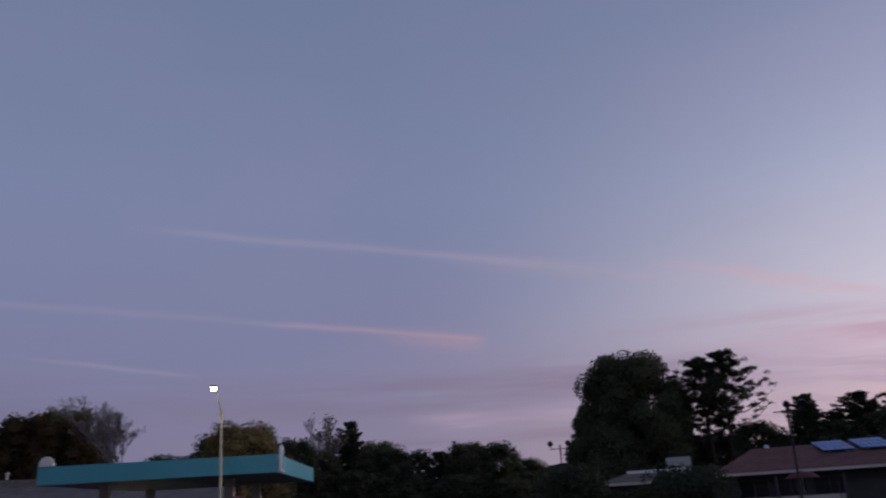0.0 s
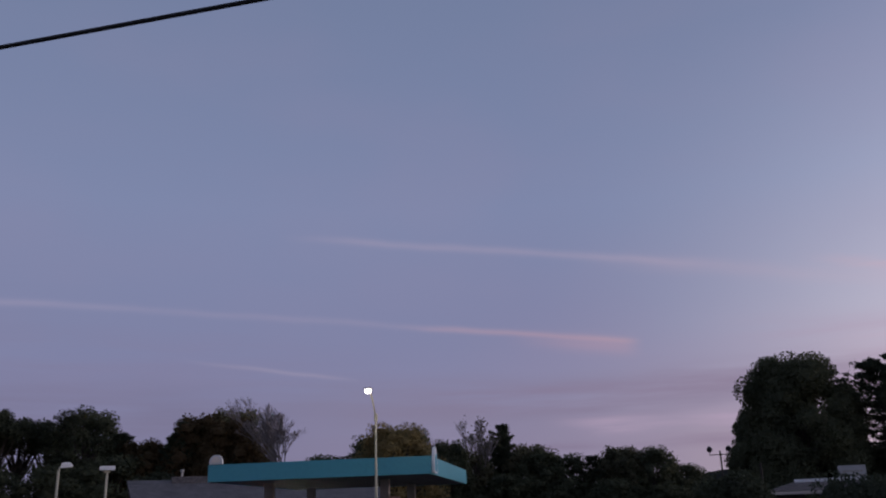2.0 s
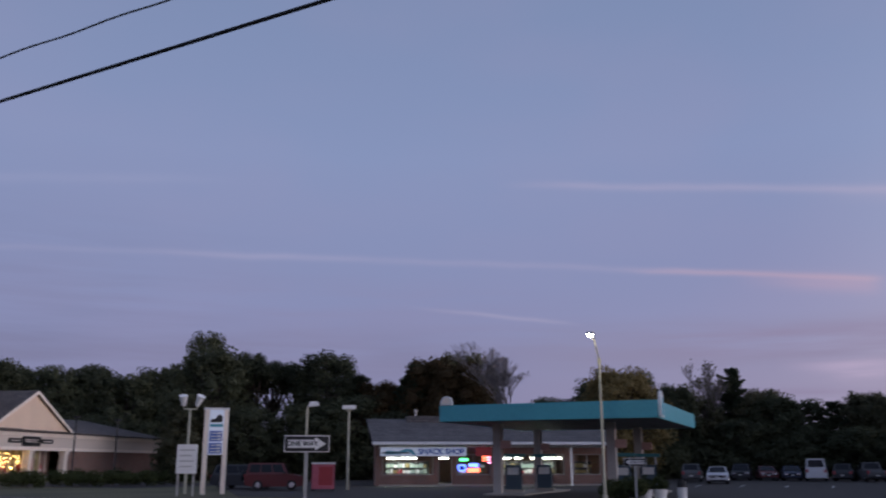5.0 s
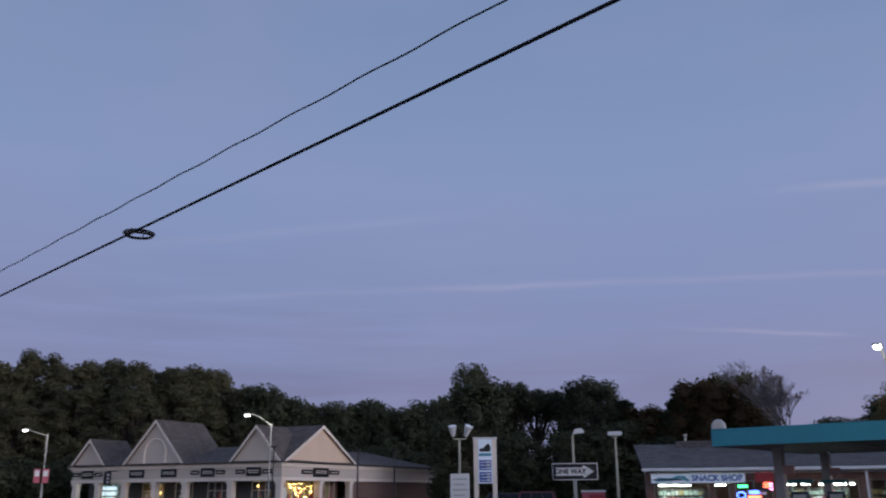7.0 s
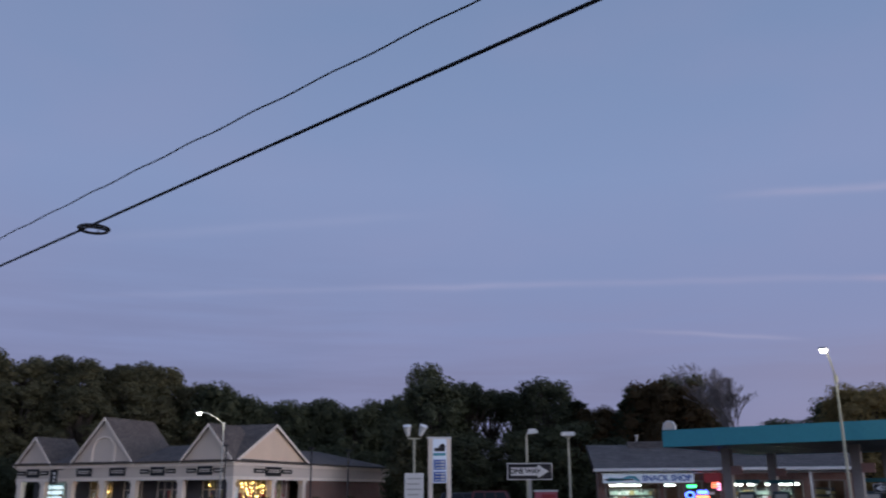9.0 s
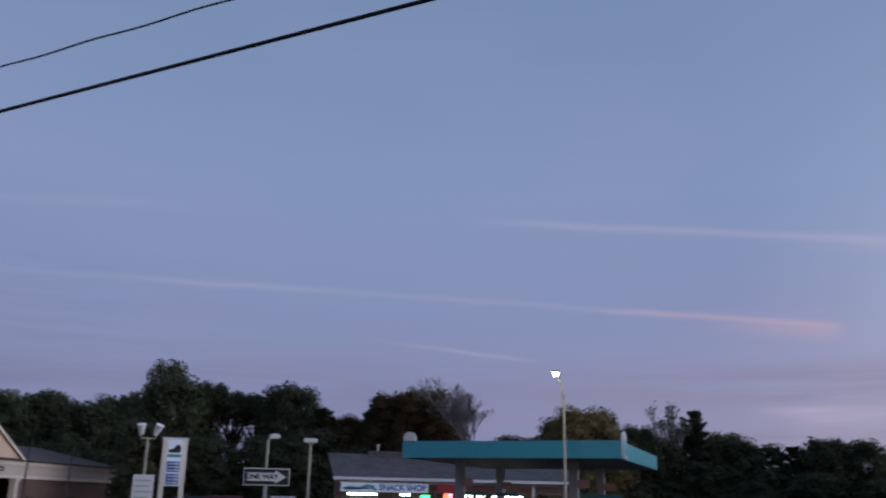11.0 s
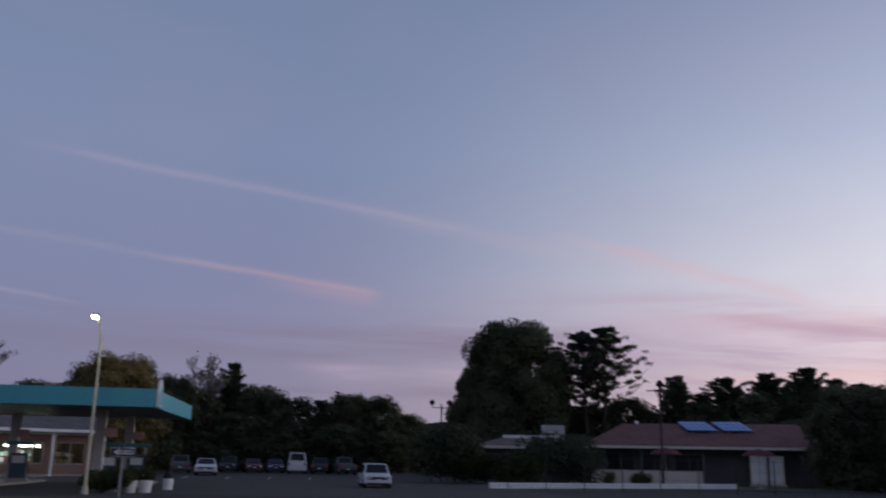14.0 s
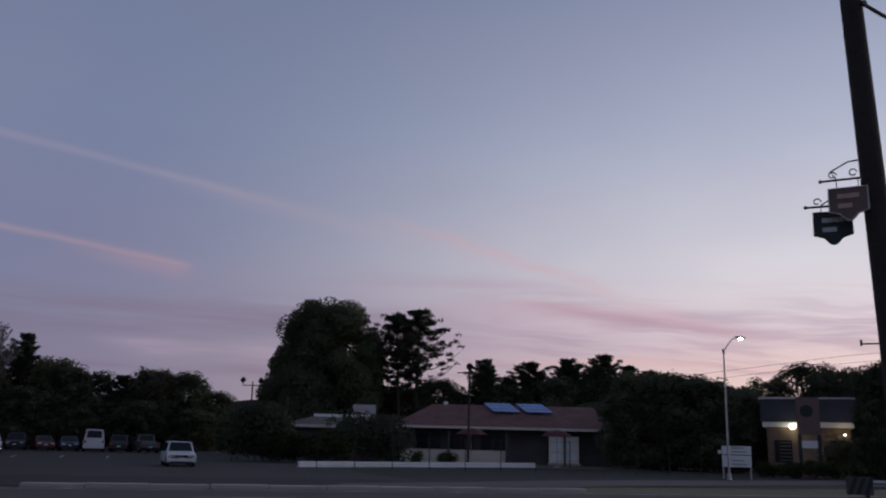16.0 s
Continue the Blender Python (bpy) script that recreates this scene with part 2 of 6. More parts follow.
ASPHALT = material("asphalt", (0.027, 0.0218, 0.0184), 0.9, 0.3, 0.3, 40, 0.4)
ASPHALT_NEW = material("new_asphalt", (0.0125, 0.0094, 0.0078), 0.95, 0.3, 0.4, 40, 0.4)
ROADWAY = material("roadway", (0.060, 0.048, 0.037), 0.9, 0.2, 0.25, 30, 0.4)
SIDEROAD = material("side_roadway", (0.080, 0.072, 0.064), 0.9, 0.2, 0.25, 30, 0.4)
CONCRETE = material("concrete", (0.37, 0.345, 0.30), 0.85, 0.25, 0.6, 18, 0.3)
GRASS = material("grass", (0.038, 0.046, 0.018), 0.95, 0.5, 0.15, 6, 0.8, second=(0.15, 0.135, 0.06))
LINE = material("road_paint", (0.42, 0.42, 0.40), 0.7, 0.3, 2.0, 25, 0.2)
WHITE = material("white_paint", (0.8, 0.8, 0.78), 0.55, 0.12, 0.8, 12, 0.05)
CREAM = material("cream_trim", (0.84, 0.74, 0.63), 0.65, 0.1, 0.6, 10, 0.05)
SIDING = material("beige_siding", (0.66, 0.57, 0.48), 0.75, 0.1, 0.4, 12, 0.1)
# the beige siding again, with warm light on the right gable put into its colour
SIDING_LIT = material("warm_lit_siding", (0.78, 0.60, 0.44), 0.75, 0.1, 0.4, 12, 0.1)
# even dark tone; on fronts and ceilings under roofs it includes their shade
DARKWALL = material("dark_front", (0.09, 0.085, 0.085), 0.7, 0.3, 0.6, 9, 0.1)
BRICK = coursed("brick", (0.30, 0.13, 0.09), (0.32, 0.28, 0.25), 0.21, 0.075)
BRICK_TAN = coursed("tan_brick", (0.20, 0.13, 0.075), (0.32, 0.28, 0.25), 0.21, 0.075)
SHINGLE = coursed("grey_shingle", (0.155, 0.142, 0.140), (0.06, 0.06, 0.065), 0.33, 0.14)
SHINGLE_DK = coursed("dark_shingle", (0.165, 0.132, 0.112), (0.04, 0.04, 0.045), 0.33, 0.14)
SHINGLE_RED = coursed("red_shingle", (0.20, 0.082, 0.075), (0.12, 0.05, 0.045), 0.33, 0.14)
SLATE = material("slate_band", (0.045, 0.05, 0.065), 0.7, 0.25, 0.8, 10, 0.15)
TEAL = material("teal_fascia", (0.06, 0.34, 0.40), 0.45, 0.1, 0.3, 8, 0.04)
TEAL_DK = material("teal_trim", (0.05, 0.2, 0.22), 0.5, 0.15, 0.8, 8, 0.04)
COLUMN = material("column_paint", (0.40, 0.375, 0.345), 0.6, 0.2, 0.7, 10, 0.05)
SOFFIT = material("soffit", (0.13, 0.135, 0.145), 0.6, 0.15, 0.5, 8, 0.05)
GALV = material("galvanised", (0.42, 0.42, 0.40), 0.45, 0.2, 1.5, 20, 0.05, 0.6)
# pale pole paint; the yellow of the lamp's own light is mixed into it
LAMPPOST = material("pole_paint_lamp_tint", (0.48, 0.46, 0.34), 0.55, 0.2, 0.8, 14, 0.05)
DARKMETAL = material("dark_metal", (0.03, 0.03, 0.033), 0.5, 0.25, 2.0, 18, 0.05, 0.4)
BLACK = material("black_rubber", (0.014, 0.014, 0.015), 0.75, 0.3, 2.0, 30, 0.1)
CABLE = material("cable_jacket", (0.012, 0.012, 0.014), 0.8, 0.2, 1.0, 4, 0.0)
POLEWOOD = material("creosoted_wood", (0.030, 0.024, 0.020), 0.9, 0.4, 1.2, 16, 0.8)
BARK = material("bark", (0.055, 0.045, 0.036), 0.95, 0.4, 1.5, 10, 0.8)
SIGNBLACK = material("sign_black", (0.012, 0.012, 0.013), 0.5, 0.2, 2.0, 12, 0.02)
SIGNWHITE = material("sign_white", (0.70, 0.70, 0.68), 0.5, 0.08, 2.0, 12, 0.02)
SIGNBLUE = material("sign_blue", (0.05, 0.12, 0.42), 0.5, 0.1, 2.0, 12, 0.02)
SIGNTEAL = material("sign_teal", (0.08, 0.33, 0.42), 0.5, 0.1, 2.0, 12, 0.02)
SIGNRED = material("sign_red", (0.42, 0.045, 0.05), 0.5, 0.15, 2.0, 12, 0.02)
PINK = material("faded_pink", (0.50, 0.12, 0.16), 0.5, 0.2, 2.0, 12, 0.02)
SALMON = material("salmon_panel", (0.50, 0.30, 0.25), 0.55, 0.15, 1.0, 12, 0.02)
MAROON = material("maroon_canvas", (0.10, 0.02, 0.03), 0.85, 0.2, 1.0, 18, 0.1)
BROWNSIGN = material("brown_sign", (0.16, 0.10, 0.09), 0.7, 0.2, 3.0, 25, 0.1)
GREENSIGN = material("dark_green_sign", (0.015, 0.035, 0.03), 0.6, 0.2, 3.0, 25, 0.1)
SOLAR = material("solar_glass", (0.07, 0.19, 0.48), 0.3, 0.15, 0.7, 6, 0.0)
GLASSDARK = material("dark_glass", (0.012, 0.014, 0.018), 0.22, 0.2, 0.5, 4, 0.0)
GLASSDARK.node_tree.nodes["Principled BSDF"].inputs["Specular IOR Level"].default_value = 0.25
GLASS = pane("clear_glass")
CHROME = material("bright_metal", (0.6, 0.6, 0.62), 0.2, 0.1, 2.0, 12, 0.0, 1.0)
PUMPBLUE = material("pump_blue", (0.05, 0.085, 0.11), 0.45, 0.2, 2.0, 12, 0.02)
CARDBOARD = material("goods", (0.34, 0.22, 0.10), 0.7, 0.5, 2.5, 9, 0.1, second=(0.5, 0.42, 0.2))
GOODS_COOL = material("cool_goods", (0.4, 0.5, 0.45), 0.6, 0.5, 3.0, 9, 0.1)
LAMP_COOL = glowing("lamp_lens", (1.0, 0.97, 0.92), 22.0)
LAMP_WALL = glowing("wall_lamp_lens", (1.0, 0.93, 0.75), 22.0)
TUBE = glowing("fluorescent_tube", (0.92, 1.0, 0.86), 20.0)
WARMBULB = glowing("warm_bulb", (1.0, 0.62, 0.18), 14.0)
COOLPANEL = glowing("cool_ceiling_panel", (0.75, 0.92, 1.0), 1.0)
LITSIGN = glowing("lit_sign_face", (0.72, 0.80, 0.90), 0.12)
NEON_BLUE = glowing("neon_blue", (0.08, 0.16, 1.0), 6.0)
NEON_RED = glowing("neon_red", (1.0, 0.16, 0.08), 5.0)
NEON_GREEN = glowing("neon_green", (0.1, 1.0, 0.3), 3.0)
NEON_PINK = glowing("neon_pink", (1.0, 0.35, 0.7), 4.0)
TAIL = glowing("tail_lamp", (1.0, 0.08, 0.05), 5.0)
LEAF_GREEN = foliage("green_leaves", (0.042, 0.050, 0.032), (0.102, 0.112, 0.064))
LEAF_OLIVE = foliage("olive_leaves", (0.054, 0.060, 0.037), (0.142, 0.134, 0.076))
LEAF_RUST = foliage("rusty_leaves", (0.036, 0.040, 0.022), (0.105, 0.072, 0.036))
NEEDLES = foliage("pine_needles", (0.036, 0.046, 0.032), (0.08, 0.095, 0.06))
RIDGE = foliage("ridge_woods", (0.012, 0.014, 0.012), (0.03, 0.034, 0.026))
TWIG = material("twigs", (0.20, 0.175, 0.17), 0.9, 0.3, 1.0, 8, 0.2)
LEAF_GOLD = foliage("golden_leaves", (0.09, 0.075, 0.034), (0.26, 0.20, 0.085))
HEDGE = foliage("hedge_leaves", (0.020, 0.029, 0.013), (0.070, 0.084, 0.034))


# ---- building blocks ----
def add_box(bm, x0, x1, y0, y1, z0, z1):
    v = [bm.verts.new(p) for p in ((x0, y0, z0), (x1, y0, z0), (x1, y1, z0), (x0, y1, z0), (x0, y0, z1), (x1, y0, z1), (x1, y1, z1), (x0, y1, z1))]
    for f in ((0, 3, 2, 1), (4, 5, 6, 7), (0, 1, 5, 4), (1, 2, 6, 5), (2, 3, 7, 6), (3, 0, 4, 7)):
        bm.faces.new([v[i] for i in f])
    return v


def add_tube(bm, p0, p1, r0, r1, n=8, caps=True):
    p0, p1 = Vector(p0), Vector(p1)
    d = (p1 - p0).normalized()
    u = d.cross(Vector((0, 0, 1)) if abs(d.z) < 0.9 else Vector((1, 0, 0))).normalized()
    w = d.cross(u)
    rings = []
    for p, r in ((p0, r0), (p1, r1)):
        rings.append([bm.verts.new(p + (u * math.cos(2 * math.pi * i / n) + w * math.sin(2 * math.pi * i / n)) * r) for i in range(n)])
    for i in range(n):
        bm.faces.new((rings[0][i], rings[0][(i + 1) % n], rings[1][(i + 1) % n], rings[1][i]))
    if caps:
        bm.faces.new(rings[0][::-1])
        bm.faces.new(rings[1])


def add_loft(bm, pts, radii, n=8, caps=True):
    """One unbroken tube through the points, with a radius at each."""
    pts = [Vector(p) for p in pts]
    rings, u = [], None
    closed = (pts[0] - pts[-1]).length < 1e-5 and len(pts) > 3
    for i, p in enumerate(pts):
        d = (pts[min(i + 1, len(pts) - 1)] - pts[max(i - 1, 0)]).normalized()
        if closed and i in (0, len(pts) - 1):
            d = (pts[1] - pts[-2]).normalized()
        if u is None:
            u = d.cross(Vector((0, 0, 1)) if abs(d.z) < 0.9 else Vector((1, 0, 0)))
        u = (u - d * u.dot(d)).normalized()
        w = d.cross(u)
        rings.append([bm.verts.new(p + (u * math.cos(2 * math.pi * q / n) + w * math.sin(2 * math.pi * q / n)) * radii[i]) for q in range(n)])
    for a, b in zip(rings, rings[1:]):
        for q in range(n):
            bm.faces.new((a[q], a[(q + 1) % n], b[(q + 1) % n], b[q]))
    if caps:
        bm.faces.new(rings[0][::-1])
        bm.faces.new(rings[-1])


def add_path(bm, pts, r, n=8):
    add_loft(bm, pts, [r] * len(pts), n)


def add_prism(bm, outline, lo, hi, axis="y"):
    """An outline in two axes, drawn out along the third."""
    def place(a, b, c):
        return (a, c, b) if axis == "y" else (c, a, b) if axis == "x" else (a, b, c)
    f = [bm.verts.new(place(a, b, lo)) for a, b in outline]
    g = [bm.verts.new(place(a, b, hi)) for a, b in outline]
    n = len(outline)
    bm.faces.new(f)
    bm.faces.new(g[::-1])
    for i in range(n):
        bm.faces.new((f[i], g[i], g[(i + 1) % n], f[(i + 1) % n]))


def add_slab(bm, corners, thick):
    """A sloping plate: four corners of its top face and a thickness."""
    c = [Vector(p) for p in corners]
    nrm = (c[1] - c[0]).cross(c[-1] - c[0]).normalized()
    if nrm.z < 0:
        nrm.negate()
    t = [bm.verts.new(p) for p in c]
    b = [bm.verts.new(p - nrm * thick) for p in c]
    bm.faces.new(t)
    bm.faces.new(b[::-1])
    for i in range(len(c)):
        bm.faces.new((t[i], b[i], b[(i + 1) % len(c)], t[(i + 1) % len(c)]))


def mesh_of(name, bm, mat, bevel=0.0):
    bmesh.ops.recalc_face_normals(bm, faces=bm.faces)
    if bevel:
        bmesh.ops.bevel(bm, geom=bm.edges[:], offset=bevel, segments=2, affect="EDGES", clamp_overlap=True)
    me = bpy.data.meshes.new(name)
    bm.to_mesh(me)
    bm.free()
    me.materials.append(mat)
    return me


def part(name, bm, mat, parent, label="", bevel=0.0):
    ob = new(name, mesh_of(name, bm, mat, bevel))
    ob.parent = parent
    if label:
        ob["label"] = label
    return ob


def box(name, dims, mat, parent, label="", bevel=0.0):
    bm = bmesh.new()
    add_box(bm, *dims)
    return part(name, bm, mat, parent, label, bevel)


def thing(name, where, yaw=0.0, label="", category="", group="", kind=""):
    ob = new(name)
    ob.empty_display_size = 0.3
    ob.matrix_basis = pose(where[0], where[1], where[2], 0, 0, yaw)
    return tagged(ob, label, category, group, kind)


def structure(name, bm, mat, label, category, kind="structure", bevel=0.0):
    return tagged(new(name, mesh_of(name, bm, mat, bevel)), label, category, "", kind)


def letters(name, text, size, mat, parent, loc, rx=90, rz=0, depth=0.012, label=""):
    c = bpy.data.curves.new(name, "FONT")
    c.body, c.size, c.extrude, c.align_x, c.align_y, c.offset = text, size, depth, "CENTER", "CENTER", size * 0.035
    tmp = bpy.data.objects.new(name, c)
    scene.collection.objects.link(tmp)
    me = bpy.data.meshes.new_from_object(tmp.evaluated_get(bpy.context.evaluated_depsgraph_get()))
    bpy.data.objects.remove(tmp)
    me.materials.clear()
    me.materials.append(mat)
    ob = new(name, me)
    ob.parent = parent
    ob.matrix_basis = pose(*loc, rx, 0, rz)
    if label:
        ob["label"] = label
    return ob


# ---- ground, road, lots ----
def sheet(name, pts, z, mat, label, category, thick=0.0):
    bm = bmesh.new()
    if thick:
        add_prism(bm, [(p.x, p.y) for p in pts], z - thick, z, "z")
    else:
        bm.faces.new([bm.verts.new((p.x, p.y, z)) for p in pts])
    return structure(name, bm, mat, label, category)


def strip(name, n0, n1, z, mat, label, category, a0=-260, a1=260, thick=0.0):
    return sheet(name, [road(a0, n0), road(a1, n0), road(a1, n1), road(a0, n1)], z, mat, label, category, thick)


bm = bmesh.new()
steps = [-1600, -700, -350, -180, -110, -70, -40, -10, 20, 50, 80, 120, 180, 350, 700, 1600]
grid = {}
for i, gx in enumerate(steps):
    for j, gy in enumerate(steps):
        p = road(gx, gy)
        far = max(0.0, (math.hypot(p.x, p.y) - 220) / 1000)
        grid[i, j] = bm.verts.new((p.x, p.y, -0.02 - 3 * far))
for i in range(len(steps) - 1):
    for j in range(len(steps) - 1):
        bm.faces.new((grid[i, j], grid[i + 1, j], grid[i + 1, j + 1], grid[i, j + 1]))
structure("ground", bm, GRASS, "mown autumn grass ground reaching the horizon", "ground")
strip("road", 22.9, 31.5, 0.0, ROADWAY, "worn grey asphalt far carriageway", "road")
strip("near_road", 6.0, 15.5, 0.0, ROADWAY, "worn grey asphalt near carriageway", "road")
for k in range(-22, 23):
    bm = bmesh.new()
    q = [road(k * 12, 27.2), road(k * 12 + 3, 27.2), road(k * 12 + 3, 27.33), road(k * 12, 27.33)]
    bm.faces.new([bm.verts.new((p.x, p.y, 0.006)) for p in q])
    structure("lane_line", bm, LINE, "short white lane line on the asphalt", "road marking")
strip("edge_line", 30.8, 30.93, 0.006, LINE, "solid white edge line on the road", "road marking")
# kerb in cast lengths along the car park
kerb = thing("kerb", road(0, 31.5), ROAD_YAW, "pale cast concrete kerb in short lengths", "kerb", "", "structure")
for k in range(10):
    a = -5.5 + 2.0 * k
    box("kerb_stone", (a + 0.01, a + 1.985, 0, 0.6, -0.05, 0.13 + 0.015 * (k % 2)), CONCRETE, kerb, "", 0.02)
sheet("pavement", [road(5.4, 32.15), road(8.2, 32.15), road(8.0, 33.4), road(5.8, 33.4)], 0.07, CONCRETE, "pale concrete apron slab beside the entrance", "pavement", 0.1)
sheet("lot_asphalt", [road(-9, 36.0), road(12, 36.0), road(9, 52), road(6, 130), road(-32, 130), road(-62, 66), road(-34, 38.0)], 0.0, ASPHALT, "grey worn asphalt of the station and car park", "pavement")
sheet("dark_patch", [road(-9, 32.2), road(9, 32.2), road(8.6, 40.5), road(-11, 40.5)], 0.004, ASPHALT_NEW, "newly laid black asphalt strip at the entrance", "pavement")
sheet("restaurant_drive", [road(10.2, 36.5), road(50, 38), road(60, 62), road(7.0, 66)], 0.002, ASPHALT_NEW, "dark asphalt forecourt before the restaurant", "pavement")
sheet("side_road", [at(-15, 34.2), at(-22, 35.6), at(-29.4, 38.8), at(-36, 44), at(-43, 50.5), at(-52, 66), at(-52, 78), at(-43, 58.5), at(-36, 51.5), at(-29.4, 46), at(-22, 40.2), at(-15, 36.8)], 0.012, SIDEROAD, "pale worn asphalt side road curving away", "road")
sheet("bank_drive", [road(38, 46.5), road(110, 50), road(110, 54), road(44, 50.5)], 0.008, CONCRETE, "pale concrete drive in front of the bank", "pavement")
sheet("mall_lot", [road(-120, 46), road(-52, 46), road(-50, 62), road(-120, 62)], 0.002, ASPHALT, "grey asphalt parking strip before the shops", "pavement")
for k in range(4):
    p, q = at(7 - 2.6 * k, 70), at(6.6 - 2.5 * k, 76)
    d = (q - p).normalized().cross(Vector((0, 0, 1))) * 0.06
    sheet("bay_line", [p - d, p + d, q + d, q - d], 0.006, LINE, "faded white parking bay line", "road marking")


# ---- vegetation ----
BALL = bmesh.new()
bmesh.ops.create_icosphere(BALL, subdivisions=1, radius=1.0)
BALL_V = np.array([tuple(v.co) for v in BALL.verts])
BALL_F = np.array([[v.index for v in f.verts] for f in BALL.faces])
BALL.free()


def leaf_cloud(name, centres, radii, count, size, mat, rng, flat=1.0, shell=0.45, core=0.0, slim=0.6, aim=None, middle=None):
    """Many small leaves gathered in clumps round the limb ends; most turn their faces out of the crown. aim: a way for each clump along which its needles point."""
    centres, radii = np.array(centres), np.array(radii)
    share = radii ** 2 / np.sum(radii ** 2)
    idx = rng.choice(len(centres), count, p=share)
    c, r = centres[idx], radii[idx]
    d = rng.normal(size=(count, 3))
    d /= np.linalg.norm(d, axis=1)[:, None]
    rad = r * np.minimum(1.0 + 0.06 * rng.random(count), shell + (1 - shell) * np.cbrt(rng.random(count)) * (0.92 + 0.2 * rng.random(count)))
    p = c + d * rad[:, None] * np.array([1, 1, flat])
    out = p - (np.mean(centres, axis=0) if middle is None else np.array(middle))
    out /= np.linalg.norm(out, axis=1)[:, None] + 1e-6
    nrm = 0.45 * out + 0.3 * d + 0.55 * rng.normal(size=(count, 3)) + np.array([0, 0, 0.2])
    nrm /= np.linalg.norm(nrm, axis=1)[:, None]
    u = rng.normal(size=(count, 3)) + 0.7 * out if aim is None else np.array(aim)[idx] + 0.45 * rng.normal(size=(count, 3))
    u -= nrm * np.sum(u * nrm, axis=1)[:, None]
    u /= np.linalg.norm(u, axis=1)[:, None]
    w = np.cross(nrm, u)
    s = size * (0.55 + 0.75 * rng.random(count))[:, None]
    tip, tail = p + u * s, p - u * s
    left, right = p + w * s * slim + nrm * s * 0.2, p - w * s * slim + nrm * s * 0.2
    verts = np.stack([tail, right, tip, left], 1).reshape(-1, 3)
    n = np.arange(count)[:, None] * 4
    faces = np.concatenate([n + [0, 1, 2], n + [0, 2, 3]], 1).reshape(-1, 3)
    if core:
        for cc, rr in zip(centres, radii):
            lump = np.array(cc) + BALL_V * (rr * core * (0.7 + 0.5 * rng.random((len(BALL_V), 1)))) * np.array([1, 1, flat])
            faces = np.concatenate([faces, BALL_F + len(verts)])
            verts = np.concatenate([verts, lump])
    me = bpy.data.meshes.new(name)
    me.from_pydata(verts.tolist(), [], faces.tolist())
    me.materials.append(mat)
    return me


def limb(bm, pts, r0, r1, n=6):
    k = len(pts) - 1
    add_loft(bm, pts, [r0 + (r1 - r0) * i / k for i in range(k + 1)], n)


def broad_tree(h, w, mat, seed, base=0.25, leaves=5200, lobes=26, leaf=0.26, gap=1.0, label="", where=(0, 0, 0), core=0.42, taper=0.2):
    rng = np.random.default_rng(seed)
    ob = thing("tree", where, 0, label, "tree", "trees along the skyline")
    bm = bmesh.new()
    limb(bm, [(0, 0, -0.2), (0.1, 0.05, h * 0.25), (-0.1, 0.1, h * 0.5), (0, 0, h * 0.8)], 0.028 * h, 0.006 * h, 8)
    centres, radii = [], []
    for k in range(lobes):
        t = (k + 0.5) / lobes
        zz = h * (base + (0.93 - base) * t)
        prof = math.sqrt(max(0.02, 1 - ((t - 0.42) / 0.66) ** 2)) * (1 - taper * t)
        ang, rr = k * 2.4 + rng.random() * 0.8, w * 0.5 * prof * (0.3 + 0.66 * math.sqrt(rng.random()))
        size = w * (0.07 + 0.10 * rng.random()) * gap
        c = (rr * math.cos(ang), rr * math.sin(ang), min(zz, h - size * 0.8 - 0.05 * h * rng.random()))
        centres.append(c)
        radii.append(size)
        s = h * (base * 0.6 + 0.45 * t * (1 - base))
        limb(bm, [(0, 0, s), (c[0] * 0.5, c[1] * 0.5, s + (c[2] - s) * 0.4), c], 0.009 * h, 0.002 * h, 5)
    part("trunk", bm, BARK, ob, "dark rough trunk and limbs")
    crown = new("crown", leaf_cloud("crown", centres, radii, leaves, leaf, mat, rng, 0.85, 0.1, core, middle=(0, 0, h * 0.5)))
    crown.parent = ob
    return ob


